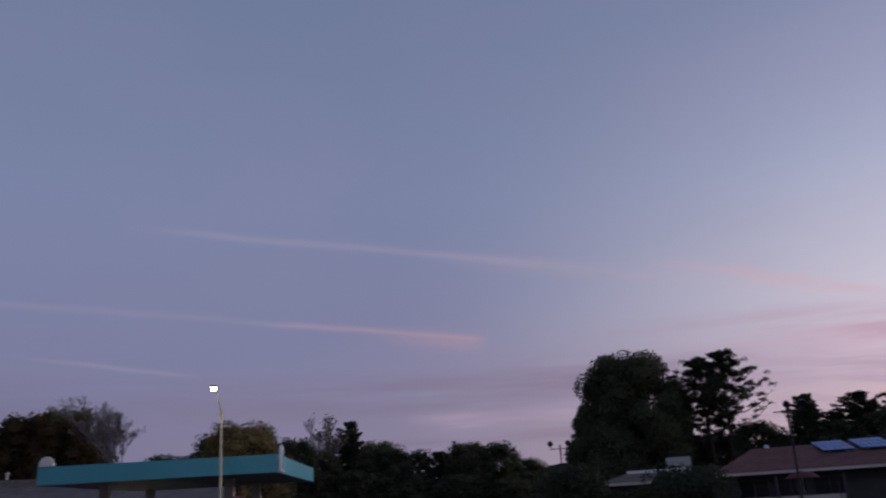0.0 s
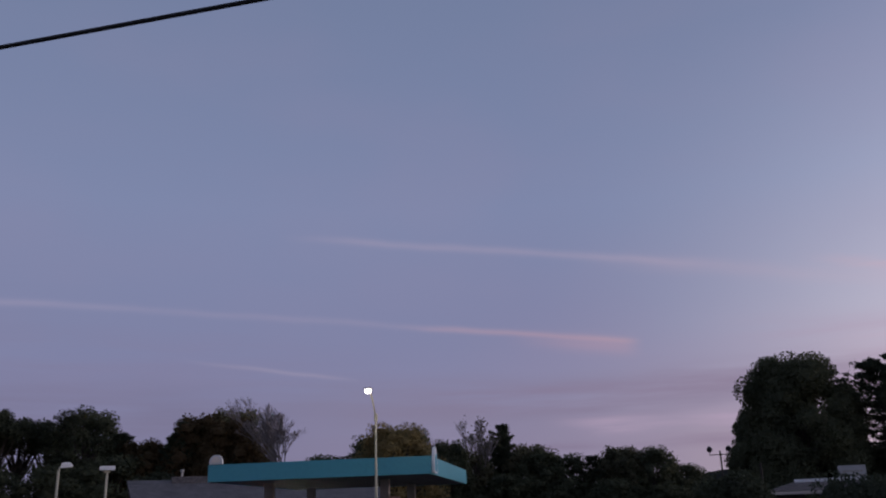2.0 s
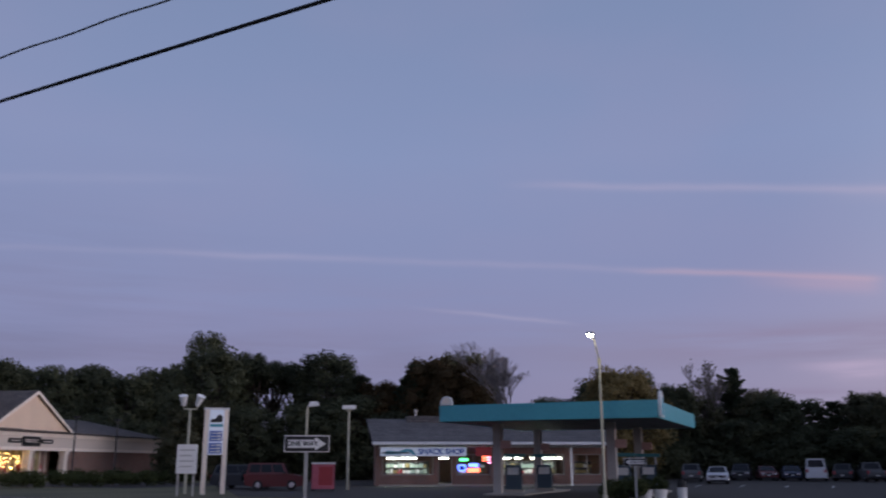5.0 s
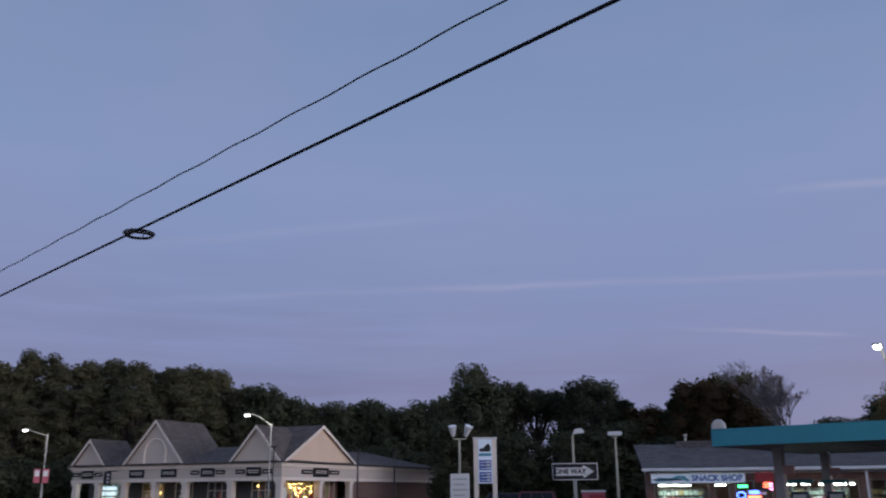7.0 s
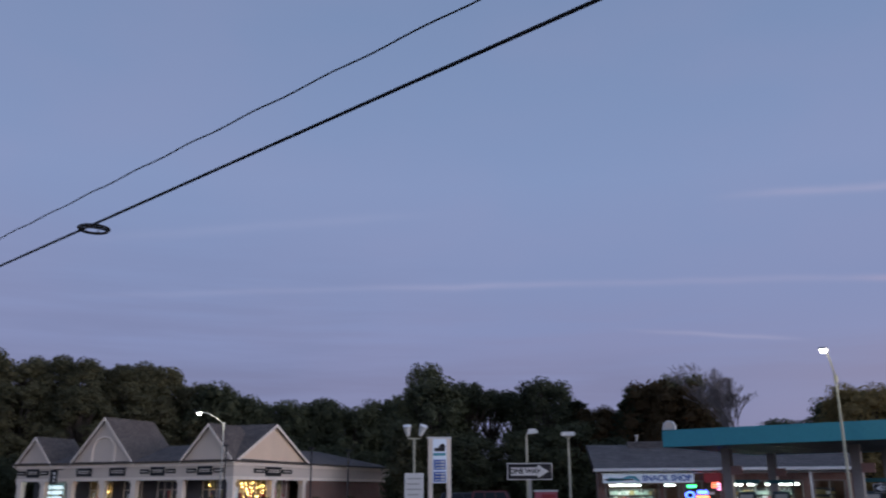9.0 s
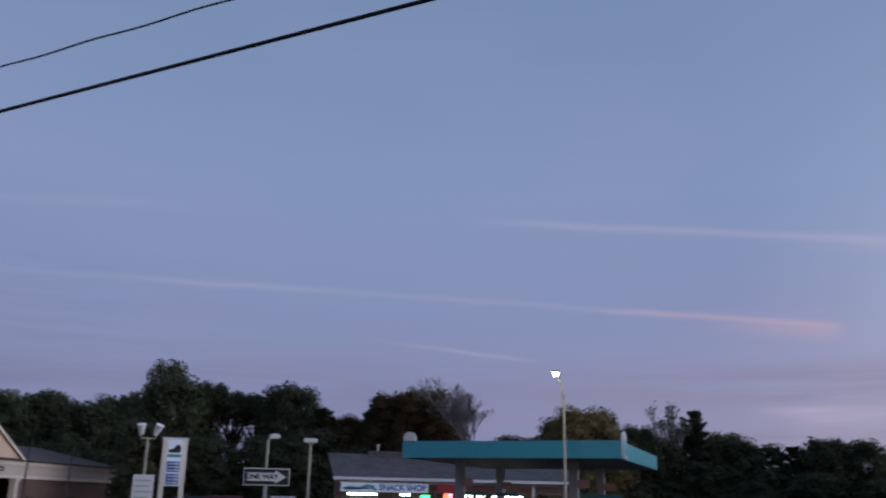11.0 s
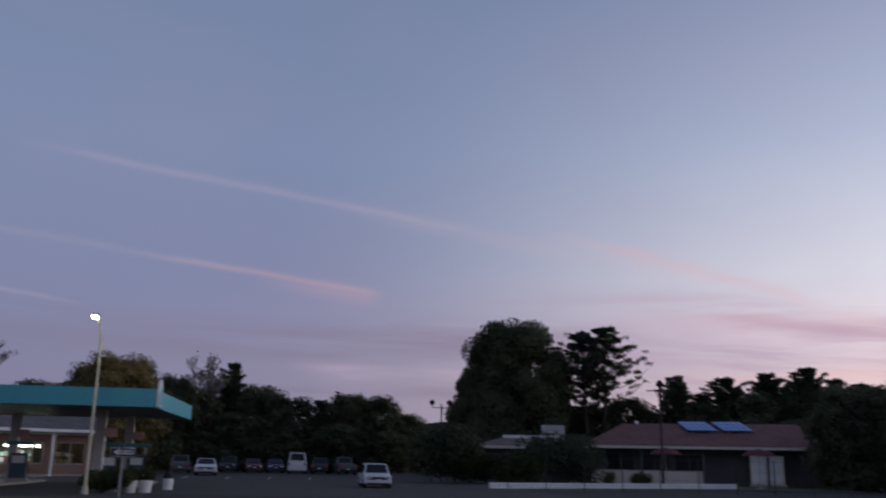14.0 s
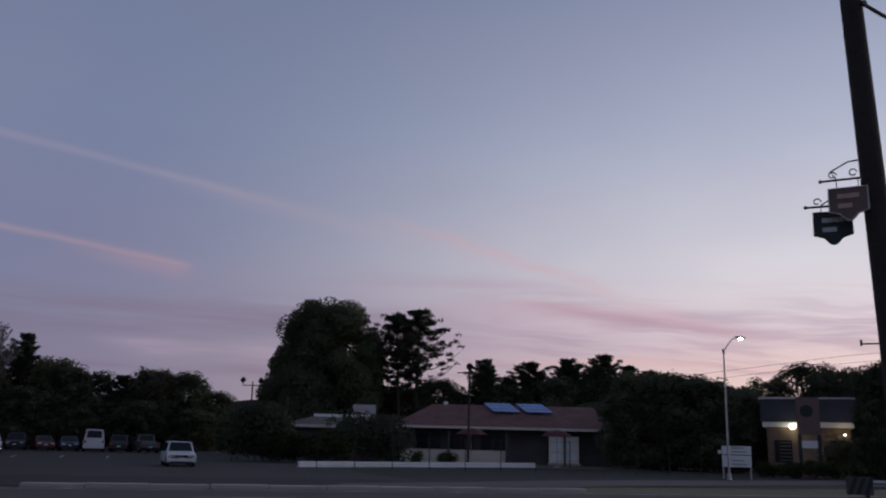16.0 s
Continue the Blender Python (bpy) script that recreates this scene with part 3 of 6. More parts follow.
def pine_tree(h, w, seed, bare=0.3, leaves=5200, label="", lean=0.0, where=(0, 0, 0), leaf=0.24, leaders=((0.0, 0.0, 1.0),), boughs=58):
    """leaders: for each stem its offset along x at the foot and at the top, and its share of the height."""
    rng = np.random.default_rng(seed)
    ob = thing("pine_tree", where, 0, label, "tree", "trees along the skyline")
    bm = bmesh.new()
    centres, radii, ways = [], [], []
    for foot, head, share in leaders:
        top = h * share
        def stem(t):
            return foot + (head + lean - foot) * t, 0.12 * math.sin(3 * t + foot)
        limb(bm, [(*stem(t), -0.2 if t == 0 else top * t) for t in (0, 0.25, 0.5, 0.75, 0.97)], 0.015 * h, 0.003 * h, 8)
        for k in range(boughs // len(leaders)):
            t = (k + rng.random()) / (boughs // len(leaders))
            f0 = bare + (0.94 - bare) * t
            zz = top * f0
            sx0, sy0 = stem(f0)
            full = min(1.0, 0.5 + 1.6 * t) * (1 - t ** 1.7) ** 0.65
            reach = w * 0.5 * full * (0.35 + 0.7 * rng.random()) + 0.35
            ang = k * 2.4 + rng.random() * 0.9
            rise = reach * rng.uniform(0.12, 0.55)
            ca, sa = math.cos(ang), math.sin(ang)
            path = [(sx0 + reach * q * ca, sy0 + reach * q * sa, zz + rise * q ** 2.2 - 0.05 * reach * math.sin(math.pi * q)) for q in (0, 0.35, 0.7, 1.0)]
            limb(bm, path, 0.0042 * h, 0.001 * h, 5)
            for q in (0.3, 0.44, 0.58, 0.72, 0.86, 1.0):
                j = rng.normal(size=3) * 0.09 * reach
                centres.append((sx0 + reach * q * ca + j[0], sy0 + reach * q * sa + j[1], zz + rise * q ** 2.2 + 0.12 + 0.4 * abs(j[2])))
                radii.append((rng.uniform(0.028, 0.050) * w + 0.20) * (1.2 - 0.5 * q) * min(1.0, 0.55 + 1.1 * t))
                ways.append((ca, sa, 0.25 + 0.7 * q))
    part("trunk", bm, BARK, ob, "dark straight trunk with upswept boughs")
    crown = new("crown", leaf_cloud("crown", centres, radii, leaves, leaf, NEEDLES, rng, 0.3, 0.0, 0.0, 0.13, ways, (0, 0, h * 0.55)))
    crown.parent = ob
    return ob


def bare_tree(h, seed, label="", where=(0, 0, 0), leaf_share=0, depth=4, fine_r=0.011, spread=0.45):
    rng = random.Random(seed)
    ob = thing("bare_tree", where, 0, label, "tree", "trees along the skyline")
    bm = bmesh.new()
    tips = []

    def grow(p, d, length, r, level):
        q = p + d * length
        add_tube(bm, p, q, max(r, fine_r), max(r * 0.7, fine_r * 0.85), 6 if level < 2 else 3, False)
        if level >= depth:
            tips.append(q)
            return
        for _ in range(4 if level < 2 else 3):
            nd = (d + Vector((rng.uniform(-1, 1), rng.uniform(-1, 1), rng.uniform(-0.25, 0.7))) * spread).normalized()
            grow(q, nd, length * rng.uniform(0.55, 0.82), r * 0.6, level + 1)
    grow(Vector((0, 0, -0.1)), Vector((0, 0, 1)), h * 0.3, 0.014 * h, 0)
    zs = max(t.z for t in tips)
    for v in bm.verts:
        v.co.z *= h / zs
    part("trunk", bm, TWIG, ob, "thin bare branches without leaves")
    if leaf_share:
        r2 = np.random.default_rng(seed)
        me = leaf_cloud("crown", [tuple((t.x, t.y, t.z * h / zs)) for t in tips], [0.5] * len(tips), leaf_share, 0.17, LEAF_OLIVE, r2, 1.0, 0.1)
        crown = new("crown", me)
        crown.parent = ob
    return ob


def bush(w, h, d, seed, mat, label, where, yaw=0.0, leaves=1800, leaf=0.16, name="bush", group=""):
    rng = np.random.default_rng(seed)
    ob = thing(name, where, yaw, label, "bush", group)
    bm = bmesh.new()
    centres, radii = [], []
    n = max(4, int(w * 2))
    for k in range(n):
        c = ((k + 0.5) / n * w - w / 2 + rng.uniform(-0.2, 0.2), rng.uniform(-0.25, 0.25) * d, h * rng.uniform(0.38, 0.62))
        centres.append(c)
        radii.append(h * rng.uniform(0.32, 0.46))
        limb(bm, [(c[0] * 0.9, c[1], -0.05), c], 0.03, 0.01, 5)
    part("stem", bm, BARK, ob)
    crown = new("crown", leaf_cloud("crown", centres, radii, leaves, leaf, mat, rng, 1.0, 0.4, 0.55))
    crown.parent = ob
    return ob


def stand(src, az, d, scale=1.0, turn=0.0, z=0.0, wide=1.0):
    p = at(az, d, z)
    return copy_thing(src, pose(p.x, p.y, p.z, 0, 0, turn) @ Matrix.Diagonal((scale * wide, scale * wide, scale, 1)))


# single trees that stand out, then copies that make up the woods
big = broad_tree(17.6, 13.6, LEAF_GREEN, 11, 0.05, 90000, 120, 0.155, 1.0, "large dark rounded broadleaf tree behind the restaurant", at(-13.7, 98), core=0.6)
stand(big, -16.5, 104, 0.86, 130, 0, 0.42)
stand(big, -11.2, 102, 0.72, 40, 0, 0.6)
bigpine = pine_tree(17.6, 12.2, 5, 0.42, 12000, "tall dark pine with two stems and upswept boughs", 0.0, at(-19.2, 100), 0.36, ((-0.9, -1.7, 0.95), (0.9, 1.1, 1.0)), 76)
copse = broad_tree(10, 8.6, LEAF_GREEN, 21, 0.06, 11500, 90, 0.16, 0.98, "dark broadleaf tree in the tree line", at(2.0, 112), core=0.5)
copse_b = broad_tree(10, 8.8, LEAF_OLIVE, 22, 0.06, 11500, 90, 0.16, 0.98, "dull olive broadleaf tree in early autumn", at(-3.0, 112), core=0.5)
rust = broad_tree(13.4, 9.4, LEAF_RUST, 23, 0.04, 26000, 130, 0.15, 0.95, "rust-tinged broadleaf tree behind the shop", at(21.7, 98), core=0.6)
tall = broad_tree(15.2, 9.0, LEAF_GREEN, 24, 0.30, 13000, 64, 0.14, 0.86, "tall open broadleaf tree with gaps in its crown", at(30.2, 106), core=0.35)
woodland = broad_tree(19.0, 9.8, LEAF_OLIVE, 33, 0.10, 19000, 130, 0.19, 0.9, "tall slender olive tree in dense autumn woodland", at(57.0, 126), core=0.5, taper=0.12)
airy = broad_tree(15.0, 7.6, LEAF_GREEN, 37, 0.72, 6500, 26, 0.14, 0.95, "tall tree with a high thin crown on bare stems", at(35.2, 104), core=0.4)
pine_b = pine_tree(12, 7.6, 8, 0.14, 9500, "dark ragged pine in the tree line", 0.2, at(-31.6, 108), 0.28)
spruce = pine_tree(11.8, 5.4, 3, 0.04, 8500, "dark narrow conifer in the tree line", 0.0, at(24.7, 100), 0.28)
winter = bare_tree(14.6, 4, "bare grey tree with a fan of fine twigs", at(18.1, 93), depth=7, fine_r=0.012)
thin_tree = bare_tree(14.2, 9, "thin half-bare tree with few leaves at its tips", at(5.9, 112), 380, 6, spread=0.24)
gold = broad_tree(12.0, 10.6, LEAF_GOLD, 29, 0.16, 18000, 96, 0.14, 0.92, "golden olive autumn tree behind the canopy", at(11.3, 94), core=0.5)
# height of the tree line over the eye, by bearing
SKYLINE = ((76, 8.0), (66.7, 8.05), (60.5, 8.4), (56.7, 8.15), (53, 6.9), (51.5, 6.5), (48, 5.5), (46, 5.2), (44.1, 6.1), (42.5, 5.2), (41.0, 5.3), (39.6, 6.0), (38.6, 7.3), (38.1, 7.7), (37.4, 7.2), (36.6, 6.1), (34.5, 6.8), (32.5, 6.7), (30.3, 7.0), (28.6, 5.9),
           (27, 4.7), (25.3, 5.7), (24.6, 6.1), (22.5, 6.7), (21.2, 7.1), (19.6, 6.6), (18.4, 5.0), (17.2, 3.9), (14, 4.2), (12.3, 5.6), (11.2, 5.8), (10, 5.3), (9, 4.1), (7.8, 4.6), (7, 3.8), (5.9, 4.3), (4.4, 5.6), (3.2, 4.7), (1, 4.3),
           (0, 3.5), (-1, 3.9), (-2.2, 4.2), (-4, 4.2), (-5.5, 3.9), (-6.3, 3.4), (-7.2, 2.4), (-9, 2.2), (-18, 3.2), (-22.5, 3.6), (-24.3, 5.1), (-26, 4.3), (-28.5, 5.2), (-30, 5.0), (-32.6, 5.4), (-34.2, 5.2), (-35.2, 4.9), (-37, 4.3), (-38.3, 4.05), (-40, 3.9), (-41.4, 3.7),
           (-43, 5.0), (-44.9, 5.2), (-46.3, 4.7), (-48, 5.3), (-60, 5.3))
HEIGHT = {woodland: 18.4, airy: 14.4, copse: 9.4, copse_b: 9.4, rust: 12.7, tall: 14.3, pine_b: 11.7, spruce: 11.6, bigpine: 17.8}


def skyline(az):
    for (a, e), (b, g) in zip(SKYLINE, SKYLINE[1:]):
        if b <= az <= a:
            return e + (g - e) * (a - az) / (a - b)
    return 5.0


def wood(az, d, src, frac, wide):
    top = (d * math.tan(radians(skyline(az) + (0.3 if az < -23 or az > 20 else 0.05))) + EYE) * frac
    sc = top / HEIGHT[src]
    stand(src, az, d, sc, (az * 77) % 360, 0, min(1.6, max(0.6, wide / sc ** 0.6)))


rnd = random.Random(5)
az = 75.0
while az > -59:
    d = 128 if az > 38.9 else 104 if az > 27 else 100 if az > 16 else 106 if az > 9 else 114 if az > -8 else 106 if az > -42 else 100
    back = (woodland,) if az > 52.5 else (copse, copse, copse_b) if az > 42 else (airy,) if 31.0 < az < 36.6 else (copse,) if az > 36.6 else (tall, pine_b, tall) if az > 28 else (spruce, spruce, rust) if az > 23.5 else (rust, copse_b) if az > 18.5 else (copse_b, copse) if az > 9 else (copse, copse_b, pine_b) if az > -8 else (copse,) if az > -23 else (pine_b, copse, pine_b) if az > -35.5 else (copse,) if az > -41.6 else (tall,) if az > -46 else (copse,)
    if not (-22.5 < az < -8.5 or 16.2 < az < 20.4):
        wood(az, d + rnd.uniform(-3, 3), rnd.choice(back), rnd.uniform(0.90, 1.0), rnd.uniform(0.9, 1.15))
    az -= rnd.uniform(1.5, 2.1)
az = 74.5
while az > -58:
    d = 122 if az > 38.9 else 98 if az > 16 else 102 if az > 9 else 109 if az > -8 else 98 if az > -42 else 92
    wood(az, d + rnd.uniform(-2, 2), woodland if az > 50 else copse if rnd.random() < 0.8 else copse_b if az > 8 else copse, rnd.uniform(0.62, 0.8) if az > 50 else rnd.uniform(0.52, 0.60) if 30.5 < az < 37 else rnd.uniform(0.5, 0.72), 1.2)
    az -= rnd.uniform(2.6, 3.6)
for az, d, src, frac, wide in ((-17.9, 106, copse, 1.05, 1.1), (-19.5, 104, copse, 0.98, 1.1), (-21.2, 105, copse, 1.1, 1.0), (-22.6, 104, copse, 0.85, 1.0), (-24.0, 107, pine_b, 1.05, 0.9), (-25.4, 103, copse, 0.8, 1.0), (-27.2, 104, pine_b, 1.06, 1.2), (-28.8, 102, copse, 0.8, 1.1), (-29.6, 105, pine_b, 1.04, 1.1), (-30.8, 103, copse, 0.8, 1.0), (-32.0, 105, pine_b, 1.05, 1.1), (-33.4, 102, copse, 0.84, 1.1), (-34.2, 78, copse, 0.86, 1.0), (-36.2, 76, copse, 0.95, 1.0), (-38.0, 74, copse, 0.96, 1.0), (-40.2, 84, copse, 0.9, 1.0), (4.4, 114, pine_b, 1.03, 0.8), (38.1, 112, tall, 1.0, 0.72), (7.8, 108, copse, 1.02, 0.7), (24.7, 99, spruce, 1.02, 0.9), (-24.3, 110, pine_b, 1.02, 0.6)):
    wood(az, d, src, frac, wide)

# understory that closes the foot of the woods
under = bush(9.0, 4.2, 4.0, 41, LEAF_GREEN, "dense dark undergrowth at the wood's edge", at(2.0, 109), 0, 5200, 0.22, "undergrowth", "undergrowth at the woods")
for az, d, sc in ((6.5, 108, 1.0), (-2.5, 110, 1.0), (-6.4, 114, 0.9), (10.5, 102, 1.0), (14.5, 104, 1.1), (18.5, 100, 1.1), (22.5, 100, 1.1), (26.5, 98, 1.1), (30.0, 98, 1.1), (33.5, 98, 1.1), (37, 100, 1.2), (41.5, 122, 1.4), (45, 122, 1.4), (49, 122, 1.4), (53, 122, 1.5), (57.5, 122, 1.5), (62, 120, 1.5), (66, 112, 1.4), (70, 108, 1.4), (74, 108, 1.4),
                  (-12, 92, 1.0), (-15.5, 92, 1.0), (-19.5, 96, 1.1), (-23.5, 98, 1.1), (-27.5, 98, 1.1), (-31.5, 96, 1.2), (-35, 92, 1.2), (-37.8, 90, 1.15), (-40, 96, 0.9), (-47, 84, 0.9), (-50, 84, 1.1), (-54, 86, 1.2), (-58, 88, 1.2)):
    stand(under, az, d, sc, az + 4)

# a low wooded ridge far behind
bm = bmesh.new()
ridge_lo, ridge_hi = [], []
for k in range(141):
    a = 80 - k
    hgt = 14 + 5 * noise.noise(Vector((a * 0.09, 0, 0))) + 2.0 * noise.noise(Vector((a * 0.9, 3, 0))) + (7 if -15 < a < -6 else 0)
    ridge_lo.append(bm.verts.new(at(a, 380, -3)))
    ridge_hi.append(bm.verts.new(at(a, 440, hgt)))
for k in range(140):
    bm.faces.new((ridge_lo[k], ridge_lo[k + 1], ridge_hi[k + 1], ridge_hi[k]))
structure("backdrop", bm, RIDGE, "low dark wooded ridge in the distance", "hill")


# ---- lamps, poles and signs by the road ----
def street_lamp(where, height, arm, rise, yaw, label, rise_curve=True, mat=GALV, lit=True):
    """yaw 0: the arm reaches towards -x."""
    ob = thing("street_lamp", where, yaw, label, "street lamp", "street lamps")
    bm = bmesh.new()
    add_tube(bm, (0, 0, 0), (0, 0, 0.35), 0.15, 0.13, 10)
    add_tube(bm, (0, 0, 0.35), (0, 0, height), 0.075, 0.045, 10)
    part("pole", bm, mat, ob)
    bm = bmesh.new()
    pts = [(0, 0, height - 0.15)]
    for k in range(1, 8):
        t = k / 7
        pts.append((-arm * t, 0, height - 0.15 + rise * (math.sin(t * math.pi / 2) if rise_curve else t)))
    add_path(bm, pts, 0.035, 8)
    add_tube(bm, (0, 0, height - 0.3), (0, 0, height + 0.02), 0.085, 0.085, 10)
    part("arm", bm, mat, ob)
    tip = pts[-1]
    bm = bmesh.new()
    add_prism(bm, [(tip[0] + 0.12, tip[2] - 0.05), (tip[0] + 0.1, tip[2] + 0.06), (tip[0] - 0.2, tip[2] + 0.1), (tip[0] - 0.55, tip[2] + 0.05), (tip[0] - 0.6, tip[2] - 0.03)], -0.15, 0.15, "y")
    head = part("head", bm, GALV, ob, "grey cobra-head housing", 0.02)
    bm = bmesh.new()
    bmesh.ops.create_uvsphere(bm, u_segments=14, v_segments=8, radius=0.17)
    for v in bm.verts:
        v.co = Vector((v.co.x * 1.1 + tip[0] - 0.3, v.co.y * 0.8, min(v.co.z, 0.0) * 0.8 + tip[2] - 0.05))
    part("lens", bm, LAMP_COOL, head, "glowing white lens")
    return ob


gas_pole = at(12.49, 41.5)
street_lamp(gas_pole, 6.55, 1.9, 1.04, 93.5, "pale street lamp with a curved arm, lit, by the fuel station", mat=LAMPPOST)
street_lamp(at(50.98, 74), 7.3, 1.75, 0.95, 42, "grey street lamp, lit, before the shops")
street_lamp(at(64.1, 86), 7.0, 2.0, 0.6, 30, "grey street lamp, lit, at the wood's edge", False)
street_lamp(at(-39.42, 56), 7.8, 1.35, 1.0, 190, "slim grey street lamp, lit, by the roadside board")
ban = thing("pole_banner", at(64.2, 85.8, 2.6), 60, "pair of faded banners hung on the lamp pole", "banner")
for s in (-1, 1):
    b = box("banner", (0.10 if s > 0 else -0.60, 0.60 if s > 0 else -0.10, -0.02, 0.02, 0.2, 1.4), PINK, ban)
    box("patch", (0.16 if s > 0 else -0.54, 0.54 if s > 0 else -0.16, -0.03, -0.022, 0.75, 1.25), SIGNWHITE, b)
post = thing("wooden_post", at(67.4, 55), 0, "short grey weathered wooden post at the verge", "post")
bm = bmesh.new()
add_tube(bm, (0, 0, 0), (0, 0, 4.2), 0.15, 0.12, 10)
part("shaft", bm, BARK, post)


for lamp_at, power in ((gas_pole + Vector((0.1, -2.1, 7.0)), 60), (at(51.6, 73, 7.6), 160), (at(65.3, 85, 7.2), 160)):
    point_light("street_lamp_light", lamp_at, power, (1.0, 0.95, 0.78), 0.2)


def yard_light(where, height, label, yaw, kind):
    ob = thing("yard_light", where, yaw, label, "area light", "yard lights of the station")
    bm = bmesh.new()
    add_tube(bm, (0, 0, 0), (0, 0, height), 0.10, 0.075, 10)
    part("pole", bm, LAMPPOST, ob)
    if kind == "double":
        bm = bmesh.new()
        add_path(bm, [(-0.42, 0, height + 0.3), (-0.38, 0, height + 0.05), (0.38, 0, height + 0.05), (0.42, 0, height + 0.3)], 0.045)
        part("bracket", bm, LAMPPOST, ob)
        for s in (-1, 1):
            bm = bmesh.new()
            add_tube(bm, (s * 0.4, 0, height + 0.25), (s * 0.62 if s > 0 else s * 0.44, -0.25, height + 0.85), 0.12, 0.27, 12)
            part("floodlight", bm, WHITE, ob, "white bell-shaped floodlight, unlit")
    elif kind == "bent":
        bm = bmesh.new()
        add_path(bm, [(0, 0, height - 0.05), (0.05, 0, height + 0.12), (0.2, 0, height + 0.25)], 0.06)
        part("bracket", bm, LAMPPOST, ob)
        bm = bmesh.new()
        add_prism(bm, [(0.05, height + 0.1), (0.15, height + 0.42), (0.6, height + 0.45), (0.78, height + 0.28), (0.75, height + 0.16)], -0.2, 0.2, "y")
        part("floodlight", bm, WHITE, ob, "white hooded floodlight, unlit", 0.02)
    else:
        box("bracket", (-0.2, 0.2, -0.06, 0.06, height, height + 0.14), LAMPPOST, ob)
        box("floodlight", (-0.48, 0.48, -0.3, 0.2, height + 0.14, height + 0.42), WHITE, ob, "white box floodlight, unlit", 0.03)
    return ob


yard_light(at(38.85, 56), 4.95, "pale pole with two white floodlights", 38, "double")
yard_light(at(31.55, 58), 5.25, "pale pole with one hooded white floodlight", 30, "bent")
yard_light(at(28.86, 62), 5.3, "pale pole with a white box floodlight", 28, "flat")

# price sign of the fuel station
sign = thing("price_sign", at(37.2, 54), 37.2, "white fuel price sign on two posts with blue panels", "sign")
for s in (-0.56, 0.56):
    box("post", (s - 0.14, s + 0.14, -0.1, 0.1, 0, 4.9), CREAM, sign, "", 0.01)
box("cabinet", (-0.42, 0.42, -0.14, 0.14, 2.25, 4.85), LITSIGN, sign, "white backlit sign cabinet", 0.02)
box("cap", (-0.74, 0.74, -0.13, 0.13, 4.86, 4.98), SIGNWHITE, sign, "", 0.01)
bm = bmesh.new()
add_prism(bm, [(-0.34, 4.12), (-0.30, 4.34), (-0.12, 4.3), (0.06, 4.52), (0.22, 4.6), (0.36, 4.4), (0.3, 4.12)], -0.165, -0.145, "y")
part("emblem", bm, SIGNBLACK, sign, "dark grey emblem shape")
box("band", (-0.38, 0.38, -0.165, -0.145, 3.86, 4.02), SIGNTEAL, sign)
for k in range(2):
    z0 = 3.02 - 0.7 * k
    pnl = box("price_panel", (-0.36, 0.36, -0.17, -0.145, z0, z0 + 0.6), SIGNBLUE, sign, "blue price panel")
    for m in range(3):
        box("bar", (-0.28, 0.0, -0.185, -0.172, z0 + 0.08 + m * 0.18, z0 + 0.14 + m * 0.18), SIGNWHITE, pnl)
        box("bar", (0.06, 0.30, -0.185, -0.172, z0 + 0.06 + m * 0.18, z0 + 0.17 + m * 0.18), SIGNWHITE, pnl)
notice = thing("notice_board", at(38.85, 52), 38.8, "tall white notice board on two posts", "sign")
for s in (-0.42, 0.42):
    box("post", (s - 0.05, s + 0.05, -0.05, 0.05, 0, 1.3), GALV, notice)
box("panel", (-0.56, 0.56, -0.07, 0.07, 1.2, 2.8), SIGNWHITE, notice, "", 0.02)
for k in range(4):
    box("bar", (-0.4, 0.4 - 0.12 * (k % 2), -0.085, -0.072, 2.45 - k * 0.3, 2.52 - k * 0.3), GALV, notice)


def one_way(where, yaw, w, h, z, flip, label):
    ob = thing("one_way_sign", where, yaw, label, "road sign")
    bm = bmesh.new()
    add_box(bm, -0.045, 0.045, 0.01, 0.06, 0, z + h * 0.75)
    part("post", bm, GALV, ob, "steel channel post")
    pl = box("plate", (-w / 2, w / 2, -0.012, 0.008, z, z + h), SIGNWHITE, ob, "", 0.004)
    e = 0.03 * w
    box("field", (-w / 2 + e * 0.6, w / 2 - e * 0.6, -0.02, -0.013, z + e * 0.6, z + h - e * 0.6), SIGNBLACK, pl)
    s = -1 if flip else 1
    zc = z + h / 2
    bm = bmesh.new()
    pts = [(-0.42, -0.24), (0.18, -0.24), (0.18, -0.40), (0.42, 0.0), (0.18, 0.40), (0.18, 0.24), (-0.42, 0.24)]
    add_prism(bm, [(s * a * w, zc + b * h) for a, b in pts], -0.03, -0.021, "y")
    part("arrow", bm, SIGNWHITE, pl, "white arrow")
    letters("lettering", "ONE WAY", h * 0.40, SIGNBLACK, pl, (-s * 0.10 * w, -0.034, zc), 90, 0, 0.003)
    return ob


one_way(at(31.5, 27.3), 31.5, 1.37, 0.50, 2.08, False, "black and white one way sign on a steel post")
one_way(at(10.55, 38.5), 10.5, 0.95, 0.33, 1.62, True, "small black and white one way sign by the forecourt")

